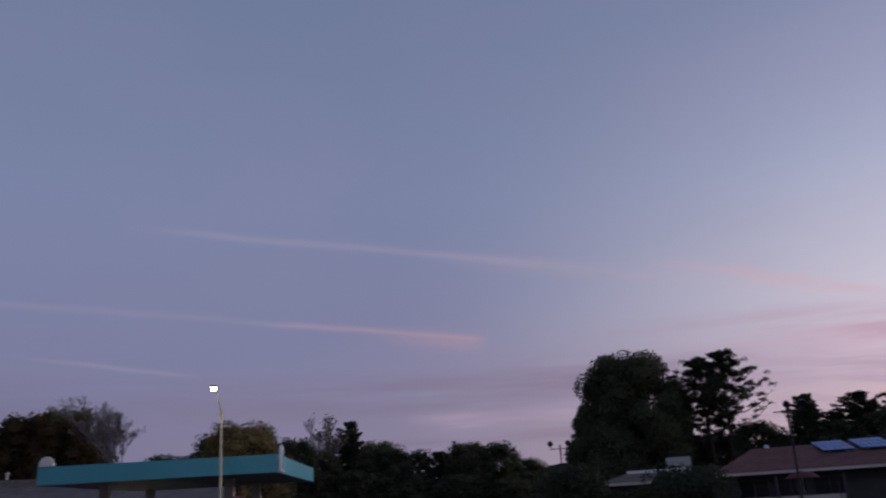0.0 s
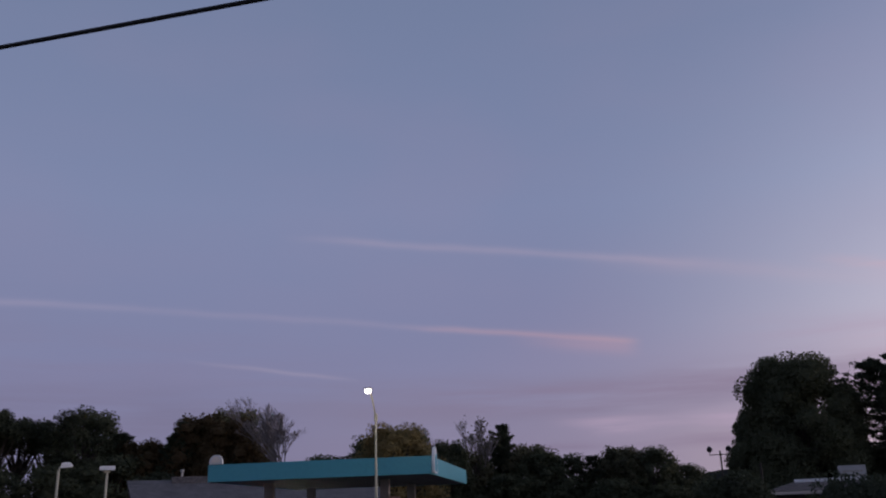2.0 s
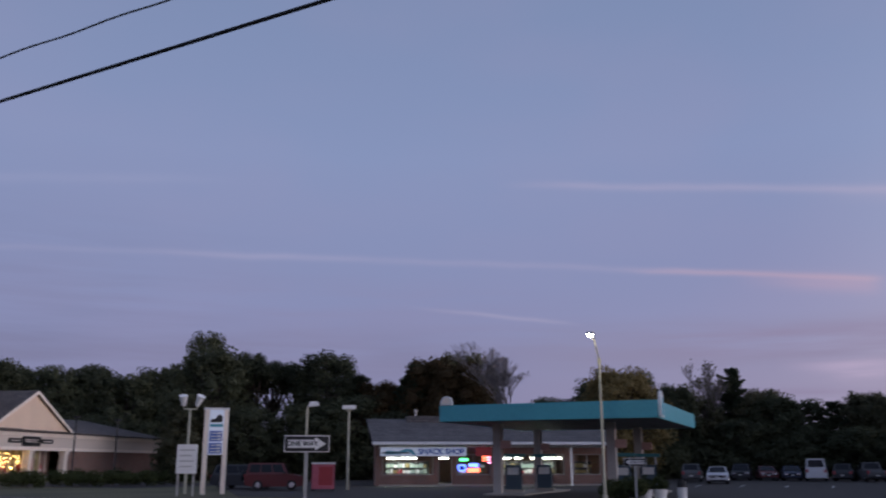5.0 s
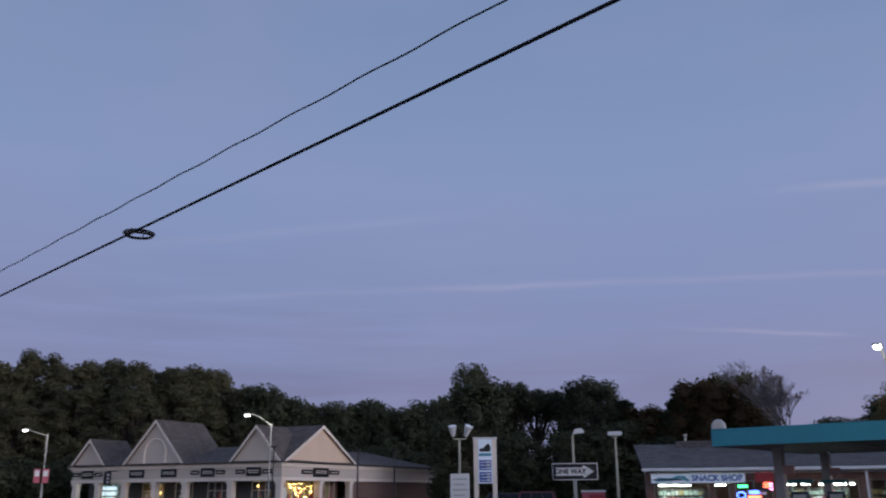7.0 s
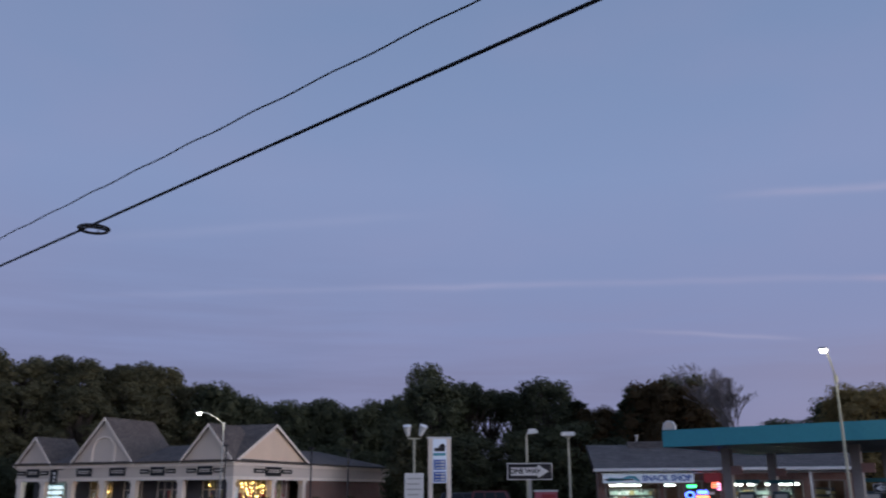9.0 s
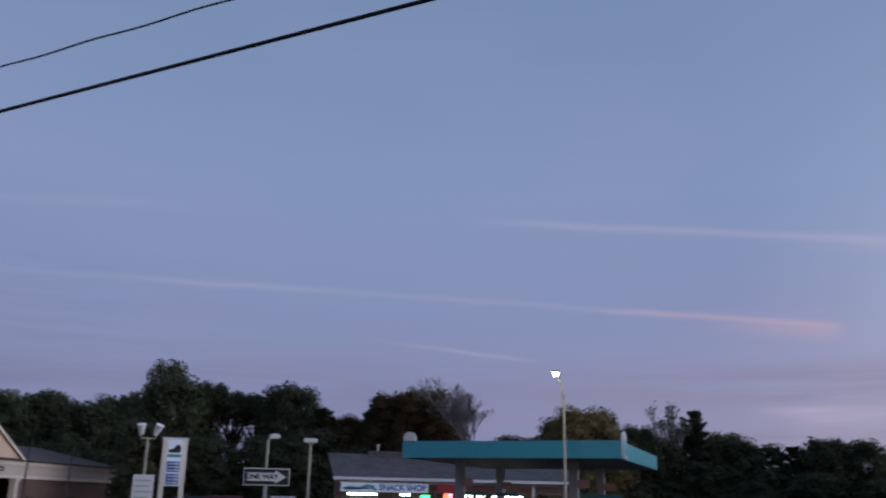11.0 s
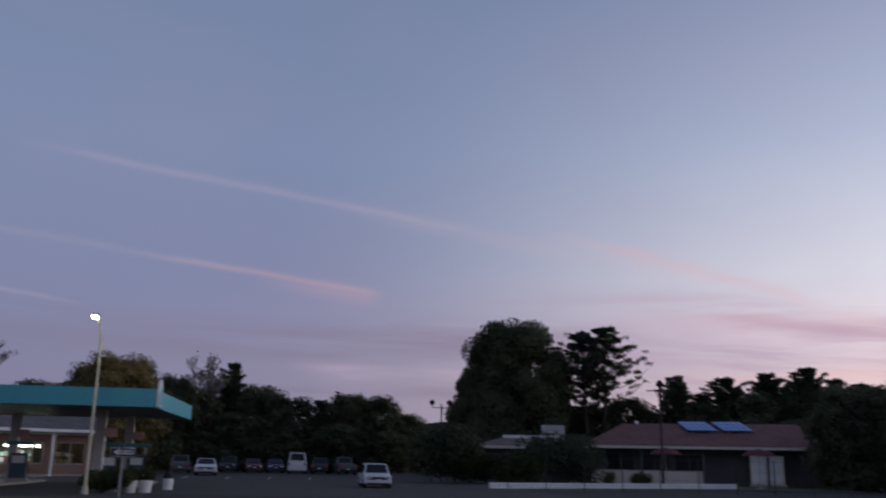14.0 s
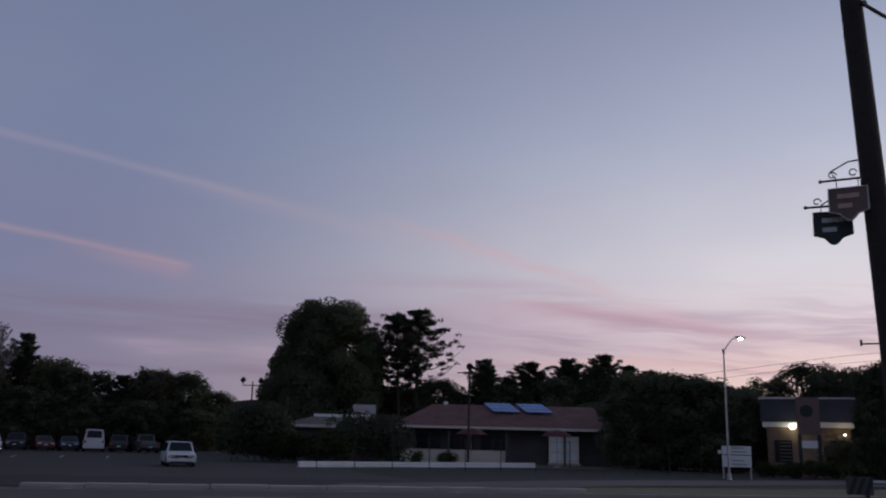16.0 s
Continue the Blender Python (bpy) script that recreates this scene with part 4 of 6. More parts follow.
# utility pole and cables beside the near road
PA, PN = 9.45, 10.3
upole = thing("utility_pole", road(PA, PN), 0, "thick dark wooden utility pole beside the road", "utility pole")
bm = bmesh.new()
limb(bm, [(0.68 * k, -0.73 * k, z) for k, z in ((0.20, -0.2), (0.10, 3.0), (-0.02, 7.0), (-0.16, 11.5))], 0.20, 0.15, 16)
part("shaft", bm, POLEWOOD, upole)
bm = bmesh.new()
add_tube(bm, (0.0, -0.16, 8.62), (0.0, 0.16, 8.62), 0.05, 0.05, 10)
add_path(bm, [(0.1, 0, 8.72), (0.5, 0.05, 8.66), (1.6, 0.2, 8.55)], 0.03)
part("cable_bracket", bm, DARKMETAL, upole)
bm = bmesh.new()
add_path(bm, [(-0.05, 0, 3.3), (-0.26, 0.2, 3.3)], 0.012)
add_path(bm, [(-0.26, 0.2, 3.27), (-0.26, 0.2, 3.36)], 0.016)
part("side_arm", bm, BARK, upole, "short grey side arm")


def hanging_sign(z, reach, mat, label, yaw, drop, back):
    ob = thing("hanging_sign", road(PA, PN, z) + Vector((0.12, 0.1, 0)) * back, yaw, label, "sign", "signs hung on the pole")
    bm = bmesh.new()
    add_tube(bm, (-0.14, 0, 0), (-reach, 0, 0), 0.018, 0.018, 8)
    bmesh.ops.create_uvsphere(bm, u_segments=8, v_segments=6, radius=0.03, matrix=Matrix.Translation((-reach, 0, 0)))
    add_path(bm, [(-0.16, 0, 0.28), (-0.3, 0, 0.27), (-0.55, 0, 0.14), (-reach + 0.22, 0, 0.02)], 0.012, 6)
    curl = [(-reach + 0.17 + 0.06 * math.cos(a * 0.6) * (1 - a * 0.05), 0, 0.08 + 0.06 * math.sin(a * 0.6) * (1 - a * 0.05)) for a in range(10)]
    add_path(bm, curl, 0.01, 6)
    curl = [(-0.24 + 0.05 * math.cos(a * 0.7), 0, 0.1 + 0.05 * math.sin(a * 0.7)) for a in range(9)]
    add_path(bm, curl, 0.01, 6)
    for x in (-reach + 0.22, -reach + 0.52):
        add_tube(bm, (x, 0, 0), (x, 0, -drop), 0.008, 0.008, 6)
    part("bracket", bm, DARKMETAL, ob, "black scrolled iron bracket")
    x0, x1, t = -reach + 0.10, -reach + 0.64, -drop
    out = [(x0, t), (x1, t), (x1, t - 0.36), (x1 - 0.14, t - 0.40)]
    for k in range(7):
        a = k / 6
        out.append((x1 - 0.16 - (x1 - x0 - 0.32) * a, t - 0.42 - 0.09 * math.sin(math.pi * a)))
    out += [(x0 + 0.14, t - 0.40), (x0, t - 0.36)]
    bm = bmesh.new()
    add_prism(bm, out, -0.02, 0.02, "y")
    b = part("board", bm, mat, ob)
    bm = bmesh.new()
    add_path(bm, [(a, -0.022, c) for a, c in out + out[:1]], 0.014, 6)
    part("border", bm, GALV if mat is BROWNSIGN else DARKMETAL, b)
    for k in range(2):
        box("bar", (x0 + 0.12, x1 - 0.12 - 0.1 * k, -0.03, -0.021, t - 0.16 - 0.15 * k, t - 0.09 - 0.15 * k), SALMON if mat is BROWNSIGN else GALV, b)
    return ob


hanging_sign(5.78, 0.70, BROWNSIGN, "brown wooden sign hung from an iron bracket", -50, 0.14, -1)
hanging_sign(5.45, 0.96, GREENSIGN, "dark green wooden sign hung from an iron bracket", -44, 0.1, 1)


def cable(name, z, radius, wave, label, n=PN, sag=0.25):
    bm = bmesh.new()
    pts = []
    for k in range(241):
        a = PA - k * 0.42
        w = wave * math.sin(a * 2.3) if wave else 0
        s = sag * (1 - ((k / 120) - 1) ** 2)
        pts.append(road(a, n + w * 0.6, z - s + w))
    rings = []
    for i, p in enumerate(pts):
        d = (pts[min(i + 1, 240)] - pts[max(i - 1, 0)]).normalized()
        u = d.cross(Vector((0, 0, 1))).normalized()
        v = u.cross(d)
        rings.append([bm.verts.new(p + (u * math.cos(q * math.pi / 4) + v * math.sin(q * math.pi / 4)) * radius) for q in range(8)])
    for r0, r1 in zip(rings, rings[1:]):
        for q in range(8):
            bm.faces.new((r0[q], r0[(q + 1) % 8], r1[(q + 1) % 8], r1[q]))
    ob = tagged(new(name, mesh_of(name, bm, CABLE)), label, "cable")
    return ob


cable("overhead_cable", 9.17, 0.036, 0.0, "thick black bundled overhead cable", sag=0.0)
cable("overhead_cable", 10.22, 0.019, 0.034, "thin black twisted overhead wire", sag=0.0)
# spare cable wound in a flat loop on the thick cable
coil_a = -PN * math.tan(radians(60.05 + 6.1)) 
coil = thing("cable_loop", road(coil_a, PN, 9.02), 60, "spare cable wound in a flat black loop", "cable loop")
for k in range(3):
    bm = bmesh.new()
    ring = []
    for q in range(25):
        a = 2 * math.pi * q / 24
        ring.append(((0.43 - 0.03 * k) * math.cos(a), 0.05 * (k - 1), 0.125 * math.sin(a) * (1 - 0.14 * k) - 0.02 * k))
    add_path(bm, ring, 0.024, 6)
    part("turn", bm, CABLE, coil)
bm = bmesh.new()
for x in (-0.22, 0.12):
    add_tube(bm, (x, 0, -0.13), (x, 0, 0.16), 0.016, 0.016, 6)
part("strap", bm, DARKMETAL, coil)
# second pole, out of view, that carries the cables on
pole2 = copy_thing(upole, pose(*road(PA - 100.8, PN), 0, 0, 0))


# ---- fuel station ----
CX0, CX1, CY0, CY1, CZ0, CZ1 = -18.6, -6.95, 43.9, 58.8, 3.93, 4.80
canopy = thing("fuel_canopy", ((CX0 + CX1) / 2, (CY0 + CY1) / 2, 0), 0, "flat fuel station canopy with a teal fascia", "canopy")
W2, D2 = (CX1 - CX0) / 2, (CY1 - CY0) / 2
box("deck", (-W2 + 0.12, W2 - 0.12, -D2 + 0.12, D2 - 0.12, CZ0 + 0.02, CZ1 - 0.25), SOFFIT, canopy, "grey panelled soffit and deck")
for dims in ((-W2, W2, -D2, -D2 + 0.1), (-W2, W2, D2 - 0.1, D2), (-W2, -W2 + 0.1, -D2 + 0.102, D2 - 0.102), (W2 - 0.1, W2, -D2 + 0.102, D2 - 0.102)):
    box("fascia", (*dims, CZ0, CZ1), TEAL, canopy, "teal fascia panel", 0.01)
for k in range(8):
    x = -W2 + (k + 1) * 2 * W2 / 9
    box("soffit_joint", (x - 0.015, x + 0.015, -D2 + 0.15, D2 - 0.15, CZ0 + 0.005, CZ0 + 0.016), DARKMETAL, canopy)
for x in (-10.15, -16.7):
    for y in (48.0, 56.0):
        c = box("column", (x - 0.24 - canopy.location.x, x + 0.24 - canopy.location.x, y - 0.24 - canopy.location.y, y + 0.24 - canopy.location.y, 0, CZ0 + 0.01), COLUMN, canopy, "pale grey square column", 0.02)
        box("price_box", (x + 0.25 - canopy.location.x, x + 0.85 - canopy.location.x, y - 0.3 - canopy.location.y, y - 0.2 - canopy.location.y, 2.55, 3.0), SALMON, c, "salmon pump number box")


def shell(name, w, h, parent, loc, yaw):
    bm = bmesh.new()
    out = [(-w / 2, 0)] + [(-w / 2 * math.cos(math.pi * k / 12), 0.25 * h + 0.75 * h * math.sin(math.pi * k / 12)) for k in range(13)] + [(w / 2, 0)]
    add_prism(bm, out, -0.07, 0.07, "y")
    ob = part(name, bm, SIGNWHITE, parent, "white round-topped emblem plate", 0.01)
    ob.matrix_basis = pose(*loc, 0, 0, yaw)
    bm = bmesh.new()
    add_prism(bm, [(a * 0.7, 0.08 + b * 0.7) for a, b in out], -0.085, -0.075, "y")
    part("inset", bm, SIGNTEAL if yaw else CREAM, ob)


shell("emblem", 0.72, 0.48, canopy, (-W2 + 0.42, -D2 - 0.0, CZ1 + 0.005), 0)
shell("emblem", 1.1, 1.3, canopy, (W2 + 0.09, -D2 + 0.75, CZ0 + 0.05), 90)


def fuel_pump(where, yaw, label):
    ob = thing("fuel_pump", where, yaw, label, "fuel pump", "fuel pumps on the islands")
    box("plinth", (-0.55, 0.55, -0.35, 0.35, 0, 0.16), CONCRETE, ob, "", 0.02)
    box("cabinet", (-0.45, 0.45, -0.25, 0.25, 0.16, 1.55), PUMPBLUE, ob, "blue pump cabinet", 0.03)
    box("display", (-0.33, 0.33, -0.27, -0.252, 1.0, 1.4), SIGNWHITE, ob, "pale display panel")
    for s in (-1, 1):
        box("upright", (s * 0.44 - 0.05, s * 0.44 + 0.05, -0.08, 0.08, 1.55, 2.0), GALV, ob)
        bm = bmesh.new()
        pts = [(s * 0.47, -0.2, 1.25 + 0.0)]
        for k in range(1, 9):
            pts.append((s * (0.47 + 0.12 * math.sin(k * 0.39)), -0.24, 1.25 - 0.75 * math.sin(k * 0.39)))
        add_path(bm, pts, 0.02, 6)
        part("hose", bm, BLACK, ob, "black fuel hose")
        box("nozzle", (s * 0.47 - 0.03, s * 0.47 + 0.03, -0.32, -0.2, 1.15, 1.33), BLACK, ob)
    box("topper", (-0.72, 0.72, -0.15, 0.15, 2.0, 2.2), TEAL_DK, ob, "teal topper panel", 0.01)
    return ob


pump = fuel_pump((-10.0, 49.9, 0.1), 8, "blue fuel pump with a teal topper under the canopy")
for x, y in ((-9.2, 53.6), (-16.4, 49.9), (-15.6, 53.6)):
    copy_thing(pump, pose(x, y, 0.1, 0, 0, 8))
for x in (-9.7, -16.2):
    bm = bmesh.new()
    add_box(bm, x - 1.1, x + 1.3, 47.2, 57.0, 0.0, 0.1)
    structure("pump_island", bm, CONCRETE, "raised pale concrete pump island", "kerb", bevel=0.02)


def planter(where, label):
    ob = thing("planter", where, 0, label, "planter", "planters on the forecourt")
    bm = bmesh.new()
    bmesh.ops.create_cone(bm, cap_ends=True, segments=14, radius1=0.26, radius2=0.34, depth=0.55, matrix=Matrix.Translation((0, 0, 0.275)))
    part("pot", bm, SIGNWHITE, ob, "white tub")
    rng = np.random.default_rng(int(where[0] * 10) % 97)
    cr = new("plant", leaf_cloud("plant", [(0, 0, 0.85), (0.15, 0.1, 0.7), (-0.15, 0, 0.75)], [0.36, 0.3, 0.3], 420, 0.07, HEDGE, rng, 1, 0.2))
    cr.parent = ob
    return ob


for az, d in ((11.0, 43.6), (10.0, 43.2), (9.1, 43.4)):
    planter(at(az, d), "white tub with a green plant on the forecourt")
bush(1.4, 1.0, 1.0, 51, HEDGE, "low round green shrub by the lamp post", at(12.0, 42.8), 0, 900, 0.09)
bush(1.2, 1.1, 1.0, 52, HEDGE, "low flowering shrub at the forecourt's edge", at(10.6, 42.4), 0, 900, 0.09)
barrel = thing("litter_barrel", at(7.78, 47.0), 0, "white litter barrel with a dark domed lid", "litter bin")
bm = bmesh.new()
add_tube(bm, (0, 0, 0), (0, 0, 0.55), 0.24, 0.24, 16)
part("drum", bm, SIGNWHITE, barrel)
bm = bmesh.new()
limb(bm, [(0, 0, 0.55), (0, 0, 0.78), (0, 0, 0.95)], 0.25, 0.15, 16)
part("lid", bm, BLACK, barrel, "black domed lid")

# red vending cabinet and waste near the yard lights
vend = thing("ice_chest", at(30.4, 60), 30, "pink and red vending cabinet with a white surround", "vending cabinet")
box("body", (-0.75, 0.75, -0.4, 0.4, 0.1, 1.75), PINK, vend, "", 0.03)
box("surround", (-0.8, 0.8, -0.44, -0.38, 1.7, 1.82), SIGNWHITE, vend)
box("door", (-0.3, 0.62, -0.43, -0.405, 0.35, 1.55), SIGNRED, vend, "dark red door panel", 0.01)
for x in (-0.65, 0.65):
    box("foot", (x - 0.06, x + 0.06, -0.3, 0.3, 0.0, 0.1), BLACK, vend)

# the shop
SH_YAW = 28.0
shop = thing("snack_shop", at(27.1, 70.5), SH_YAW, "low brick station shop with a grey shingle roof", "shop")
L, DEP, EAVE, TOP = 18.9, 9.0, 3.38, 5.4
box("rear_wall", (0, L, DEP - 0.25, DEP, 0, EAVE - 0.25), BRICK, shop)
box("end_wall", (0, 0.25, 0.0, DEP - 0.252, 0, EAVE - 0.25), BRICK, shop)
box("end_wall", (L - 0.25, L, 0.0, DEP - 0.252, 0, EAVE - 0.25), BRICK, shop)
box("floor_slab", (0.252, L - 0.252, 0.0, DEP - 0.254, 0, 0.12), CONCRETE, shop)
box("room_ceiling", (0.252, L - 0.252, 0.0, DEP - 0.254, EAVE - 0.4, EAVE - 0.27), WHITE, shop)
# front in bays: window, door, window, pier, long window
bays = [(0.25, 0.55, "w"), (0.55, 4.6, "g"), (4.6, 5.0, "w"), (5.0, 6.1, "d"), (6.1, 6.5, "w"), (6.5, 9.2, "g"), (9.2, 10.0, "w"), (10.0, 15.2, "g"), (15.2, 16.0, "w"), (16.0, 18.2, "g"), (18.2, 18.65, "w")]
for a, b, k in bays:
    if k == "w":
        box("pier", (a, b, 0.0, 0.25, 0.12, EAVE - 0.402), BRICK, shop, "brick pier")
        continue
    sill = 0.85 if k == "g" else 0.12
    box("lintel", (a, b, 0.0, 0.25, 2.45, EAVE - 0.402), BRICK, shop)
    if k == "g":
        box("apron", (a, b, 0.0, 0.25, 0.12, sill), BRICK, shop)
    win = box("window" if k == "g" else "door", (a + 0.05, b - 0.05, 0.11, 0.13, sill + 0.05, 2.4), GLASS, shop)
    win.visible_shadow = False
    n = max(2, round((b - a) / 1.2) + 1)
    for q in range(n):
        x = a + 0.03 + (b - a - 0.06) * q / (n - 1)
        box("mullion", (x - 0.03, x + 0.03, 0.09, 0.15, sill, 2.45), GALV, win)
    for z in (sill, 2.40):
        box("rail", (a, b, 0.088, 0.152, z, z + 0.05), GALV, win)
# shelves with goods and lit fittings inside
for k, (x0, x1, mat) in enumerate(((0.8, 4.4, GOODS_COOL), (6.8, 9.0, CARDBOARD), (10.2, 15.0, GOODS_COOL), (16.2, 18.0, CARDBOARD))):
    sh = box("shelf_unit", (x0, x1, 2.2, 2.5, 0.12, 1.9), DARKWALL, shop, "stocked shelf unit")
    for z in (0.5, 0.95, 1.4):
        x = x0 + 0.1
        while x < x1 - 0.3:
            w = random.uniform(0.18, 0.4)
            box("goods", (x, x + w, 2.0, 2.19, z, z + random.uniform(0.2, 0.38)), mat if random.random() < 0.6 else random.choice((SIGNWHITE, SIGNRED, CARDBOARD)), sh)
            x += w + 0.05
for x0, x1, y in ((0.9, 3.4, 1.2), (5.0, 6.0, 1.4), (10.3, 11.0, 0.9), (11.3, 12.0, 0.9), (12.6, 14.6, 0.9), (14.8, 15.15, 0.9)):
    fit = box("light_fitting", (x0, x1, y - 0.1, y + 0.1, 2.2, 2.35), WHITE, shop, "hanging fluorescent fitting")
    box("tube", (x0 + 0.05, x1 - 0.05, y - 0.115, y + 0.115, 2.08, 2.195), TUBE, fit, "lit tube")
# roof: front slope, a raised step along the ridge, rear slope
bm = bmesh.new()
add_slab(bm, [(-0.25, -1.1, EAVE), (L + 0.4, -1.1, EAVE), (L + 0.1, DEP * 0.45, TOP), (-0.75, DEP * 0.45, TOP)], 0.16)
part("front_roof", bm, SHINGLE, shop, "grey shingle front slope")
bm = bmesh.new()
add_slab(bm, [(-0.75, DEP * 0.45, TOP), (L + 0.1, DEP * 0.45, TOP), (L + 0.1, DEP + 0.8, EAVE), (-0.25, DEP + 0.8, EAVE)], 0.16)
part("rear_roof", bm, SHINGLE, shop)
box("roof_step", (2.6, 12.0, DEP * 0.45 - 0.8, DEP * 0.45 + 0.9, TOP - 0.32, TOP + 0.22), SHINGLE, shop, "raised roof section")
for x in (0.0, L):
    bm = bmesh.new()
    add_prism(bm, [(-0.2, EAVE - 0.25), (DEP, EAVE - 0.25), (DEP * 0.45, TOP - 0.16)], x - 0.05 if x else 0.0, x if x else 0.05, "x")
    part("gable_wall", bm, SIDING, shop)
box("gutter", (-0.3, L + 0.45, -1.24, -1.08, EAVE - 0.2, EAVE + 0.01), WHITE, shop, "white eaves board", 0.01)
box("soffit", (-0.2, L + 0.35, -1.08, 0.0, EAVE - 0.24, EAVE - 0.2), WHITE, shop)
bm = bmesh.new()
add_tube(bm, (3.4, DEP * 0.45, TOP), (3.4, DEP * 0.45, TOP + 0.62), 0.09, 0.09, 10)
add_tube(bm, (3.4, DEP * 0.45, TOP + 0.62), (3.4, DEP * 0.45, TOP + 0.8), 0.16, 0.16, 10)
part("vent_pipe", bm, GALV, shop, "galvanised roof vent")
for x in (9.6, 15.6):
    box("porch_post", (x - 0.07, x + 0.07, -0.95, -0.8, 0, EAVE - 0.24), WHITE, shop)
banner = thing("shop_sign", shop.matrix_basis @ Vector((3.75, -0.9, 2.30)), SH_YAW, "white shop sign with blue lettering", "sign")
box("panel", (-3.4, 3.4, -0.05, 0.05, 0.0, 0.66), LITSIGN, banner, "white backlit sign panel", 0.01)
letters("lettering", "SNACK SHOP", 0.6, SIGNBLUE, banner, (1.4, -0.056, 0.33), 90, 0, 0.008, "blue lettering")
bm = bmesh.new()
add_prism(bm, [(-3.1, 0.12), (-2.9, 0.42), (-2.0, 0.34), (-1.4, 0.56), (-0.9, 0.5), (-0.55, 0.1), (-0.8, 0.1), (-1.2, 0.36), (-1.9, 0.14)], -0.066, -0.052, "y")
part("emblem", bm, SIGNTEAL, banner, "dark teal emblem shape")
box("bar", (-3.25, -1.1, -0.072, -0.068, 0.2, 0.3), SIGNBLACK, banner)
for s in (-3.0, 3.0):
    box("hanger", (s - 0.02, s + 0.02, -0.02, 0.02, 0.66, 0.90), DARKMETAL, banner)


def neon(dims, mat, label, shape="box"):
    x0, x1, z0, z1 = dims
    ob = thing("neon_sign", shop.matrix_basis @ Vector((0, 0.0, 0)), SH_YAW, label, "neon sign", "neon signs in the shop window")
    bm = bmesh.new()
    if shape == "ring":
        ring = [((x0 + x1) / 2 + (x1 - x0) / 2 * math.cos(a * 0.524), 0.06, (z0 + z1) / 2 + (z1 - z0) / 2 * math.sin(a * 0.524)) for a in range(13)]
        add_path(bm, ring, 0.06, 6)
    else:
        for q in range(3):
            z = z0 + (z1 - z0) * (q + 0.5) / 3
            add_tube(bm, (x0, 0.06, z), (x1, 0.06, z), 0.055, 0.055, 6)
    part("tube", bm, mat, ob)
    box("backing", (x0 - 0.03, x1 + 0.03, 0.075, 0.088, z0, z1), DARKMETAL, ob)


neon((6.7, 7.4, 1.95, 2.12), NEON_GREEN, "green neon window sign, lit")
neon((6.6, 7.2, 1.15, 1.62), NEON_BLUE, "round blue neon window sign, lit", "ring")
neon((7.35, 8.3, 1.05, 1.36), NEON_RED, "orange neon window sign, lit")
neon((7.45, 8.2, 1.48, 1.72), NEON_BLUE, "blue neon window sign, lit")
neon((8.55, 9.1, 1.9, 2.4), NEON_RED, "red neon window sign, lit")
neon((8.95, 9.25, 1.7, 2.3), NEON_PINK, "pink neon window sign, lit")
redbox = thing("red_sign", shop.matrix_basis @ Vector((8.4, -0.85, 2.3)), SH_YAW, "square red sign hung under the eaves", "sign")
box("panel", (-0.5, 0.75, -0.05, 0.05, 0, 0.7), SIGNRED, redbox, "", 0.01)
for s in (-0.3, 0.5):
    box("hanger", (s - 0.02, s + 0.02, -0.02, 0.02, 0.7, 0.9), DARKMETAL, redbox)

# ---- row of shops ----
MALL_YAW = 15.0
mall = thing("shop_row", (-65.3, 54.4, 0.0), MALL_YAW, "row of shops with cream gables and grey shingle roofs", "shop building")
FX, RY = 26.8, 33.7
B0, SOF, COR = 0.55, 3.05, 4.72
box("plinth", (-FX - 0.6, 0.6, -0.6, RY + 0.4, -0.1, B0), CONCRETE, mall, "raised concrete walk")
# recessed fronts: the arcade's shade is put into the wall colour
box("front_wall", (-FX, -2.2, 2.4, 2.7, B0, SOF), DARKWALL, mall, "shop fronts with arcade shade in their dark colour")
box("side_wall", (-2.3, -2.0, 2.702, 13.2, B0, SOF), BRICK, mall)
box("wing_wall", (-0.5, -0.2, 13.202, RY, B0, SOF), BRICK, mall, "red brick wing wall")
box("wing_end", (-14, -0.502, RY - 0.3, RY, B0, COR), BRICK, mall)
box("rear_wall", (-FX, -14.0, 14.0, 14.3, B0, COR), BRICK, mall)
box("left_wall", (-FX, -FX + 0.3, 2.702, 13.998, B0, COR), SIDING, mall)
for nm, z0, z1, o in (("frieze", SOF, COR - 0.5, 0.0), ("cornice", COR - 0.5, COR - 0.12, 0.14), ("cornice_cap", COR - 0.12, COR, 0.3), ("lower_band", SOF - 0.1, SOF + 0.2, 0.06)):
    bm = bmesh.new()
    add_box(bm, -FX - o, o, -o, 0.5, z0, z1)
    part(nm, bm, SIDING if nm == "frieze" else CREAM, mall, "" if nm == "frieze" else "cream moulded band")
    bm = bmesh.new()
    add_box(bm, -0.5, o, 0.502, RY + o, z0, z1)
    part(nm, bm, SIDING if nm == "frieze" else CREAM, mall)
# ceilings take the same dark colour, shade included
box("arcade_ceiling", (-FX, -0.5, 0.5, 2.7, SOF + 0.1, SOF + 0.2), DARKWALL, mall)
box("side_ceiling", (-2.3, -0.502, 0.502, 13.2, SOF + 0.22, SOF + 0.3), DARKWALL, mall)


def shop_column(x, y):
    bm = bmesh.new()
    add_box(bm, x - 0.3, x + 0.3, y - 0.3, y + 0.3, B0, SOF - 0.1)
    add_box(bm, x - 0.42, x + 0.42, y - 0.42, y + 0.42, B0 + 0.001, B0 + 0.35)
    add_box(bm, x - 0.38, x + 0.38, y - 0.38, y + 0.38, SOF - 0.36, SOF - 0.101)
    part("column", bm, CREAM, mall, "square cream column", 0.02)


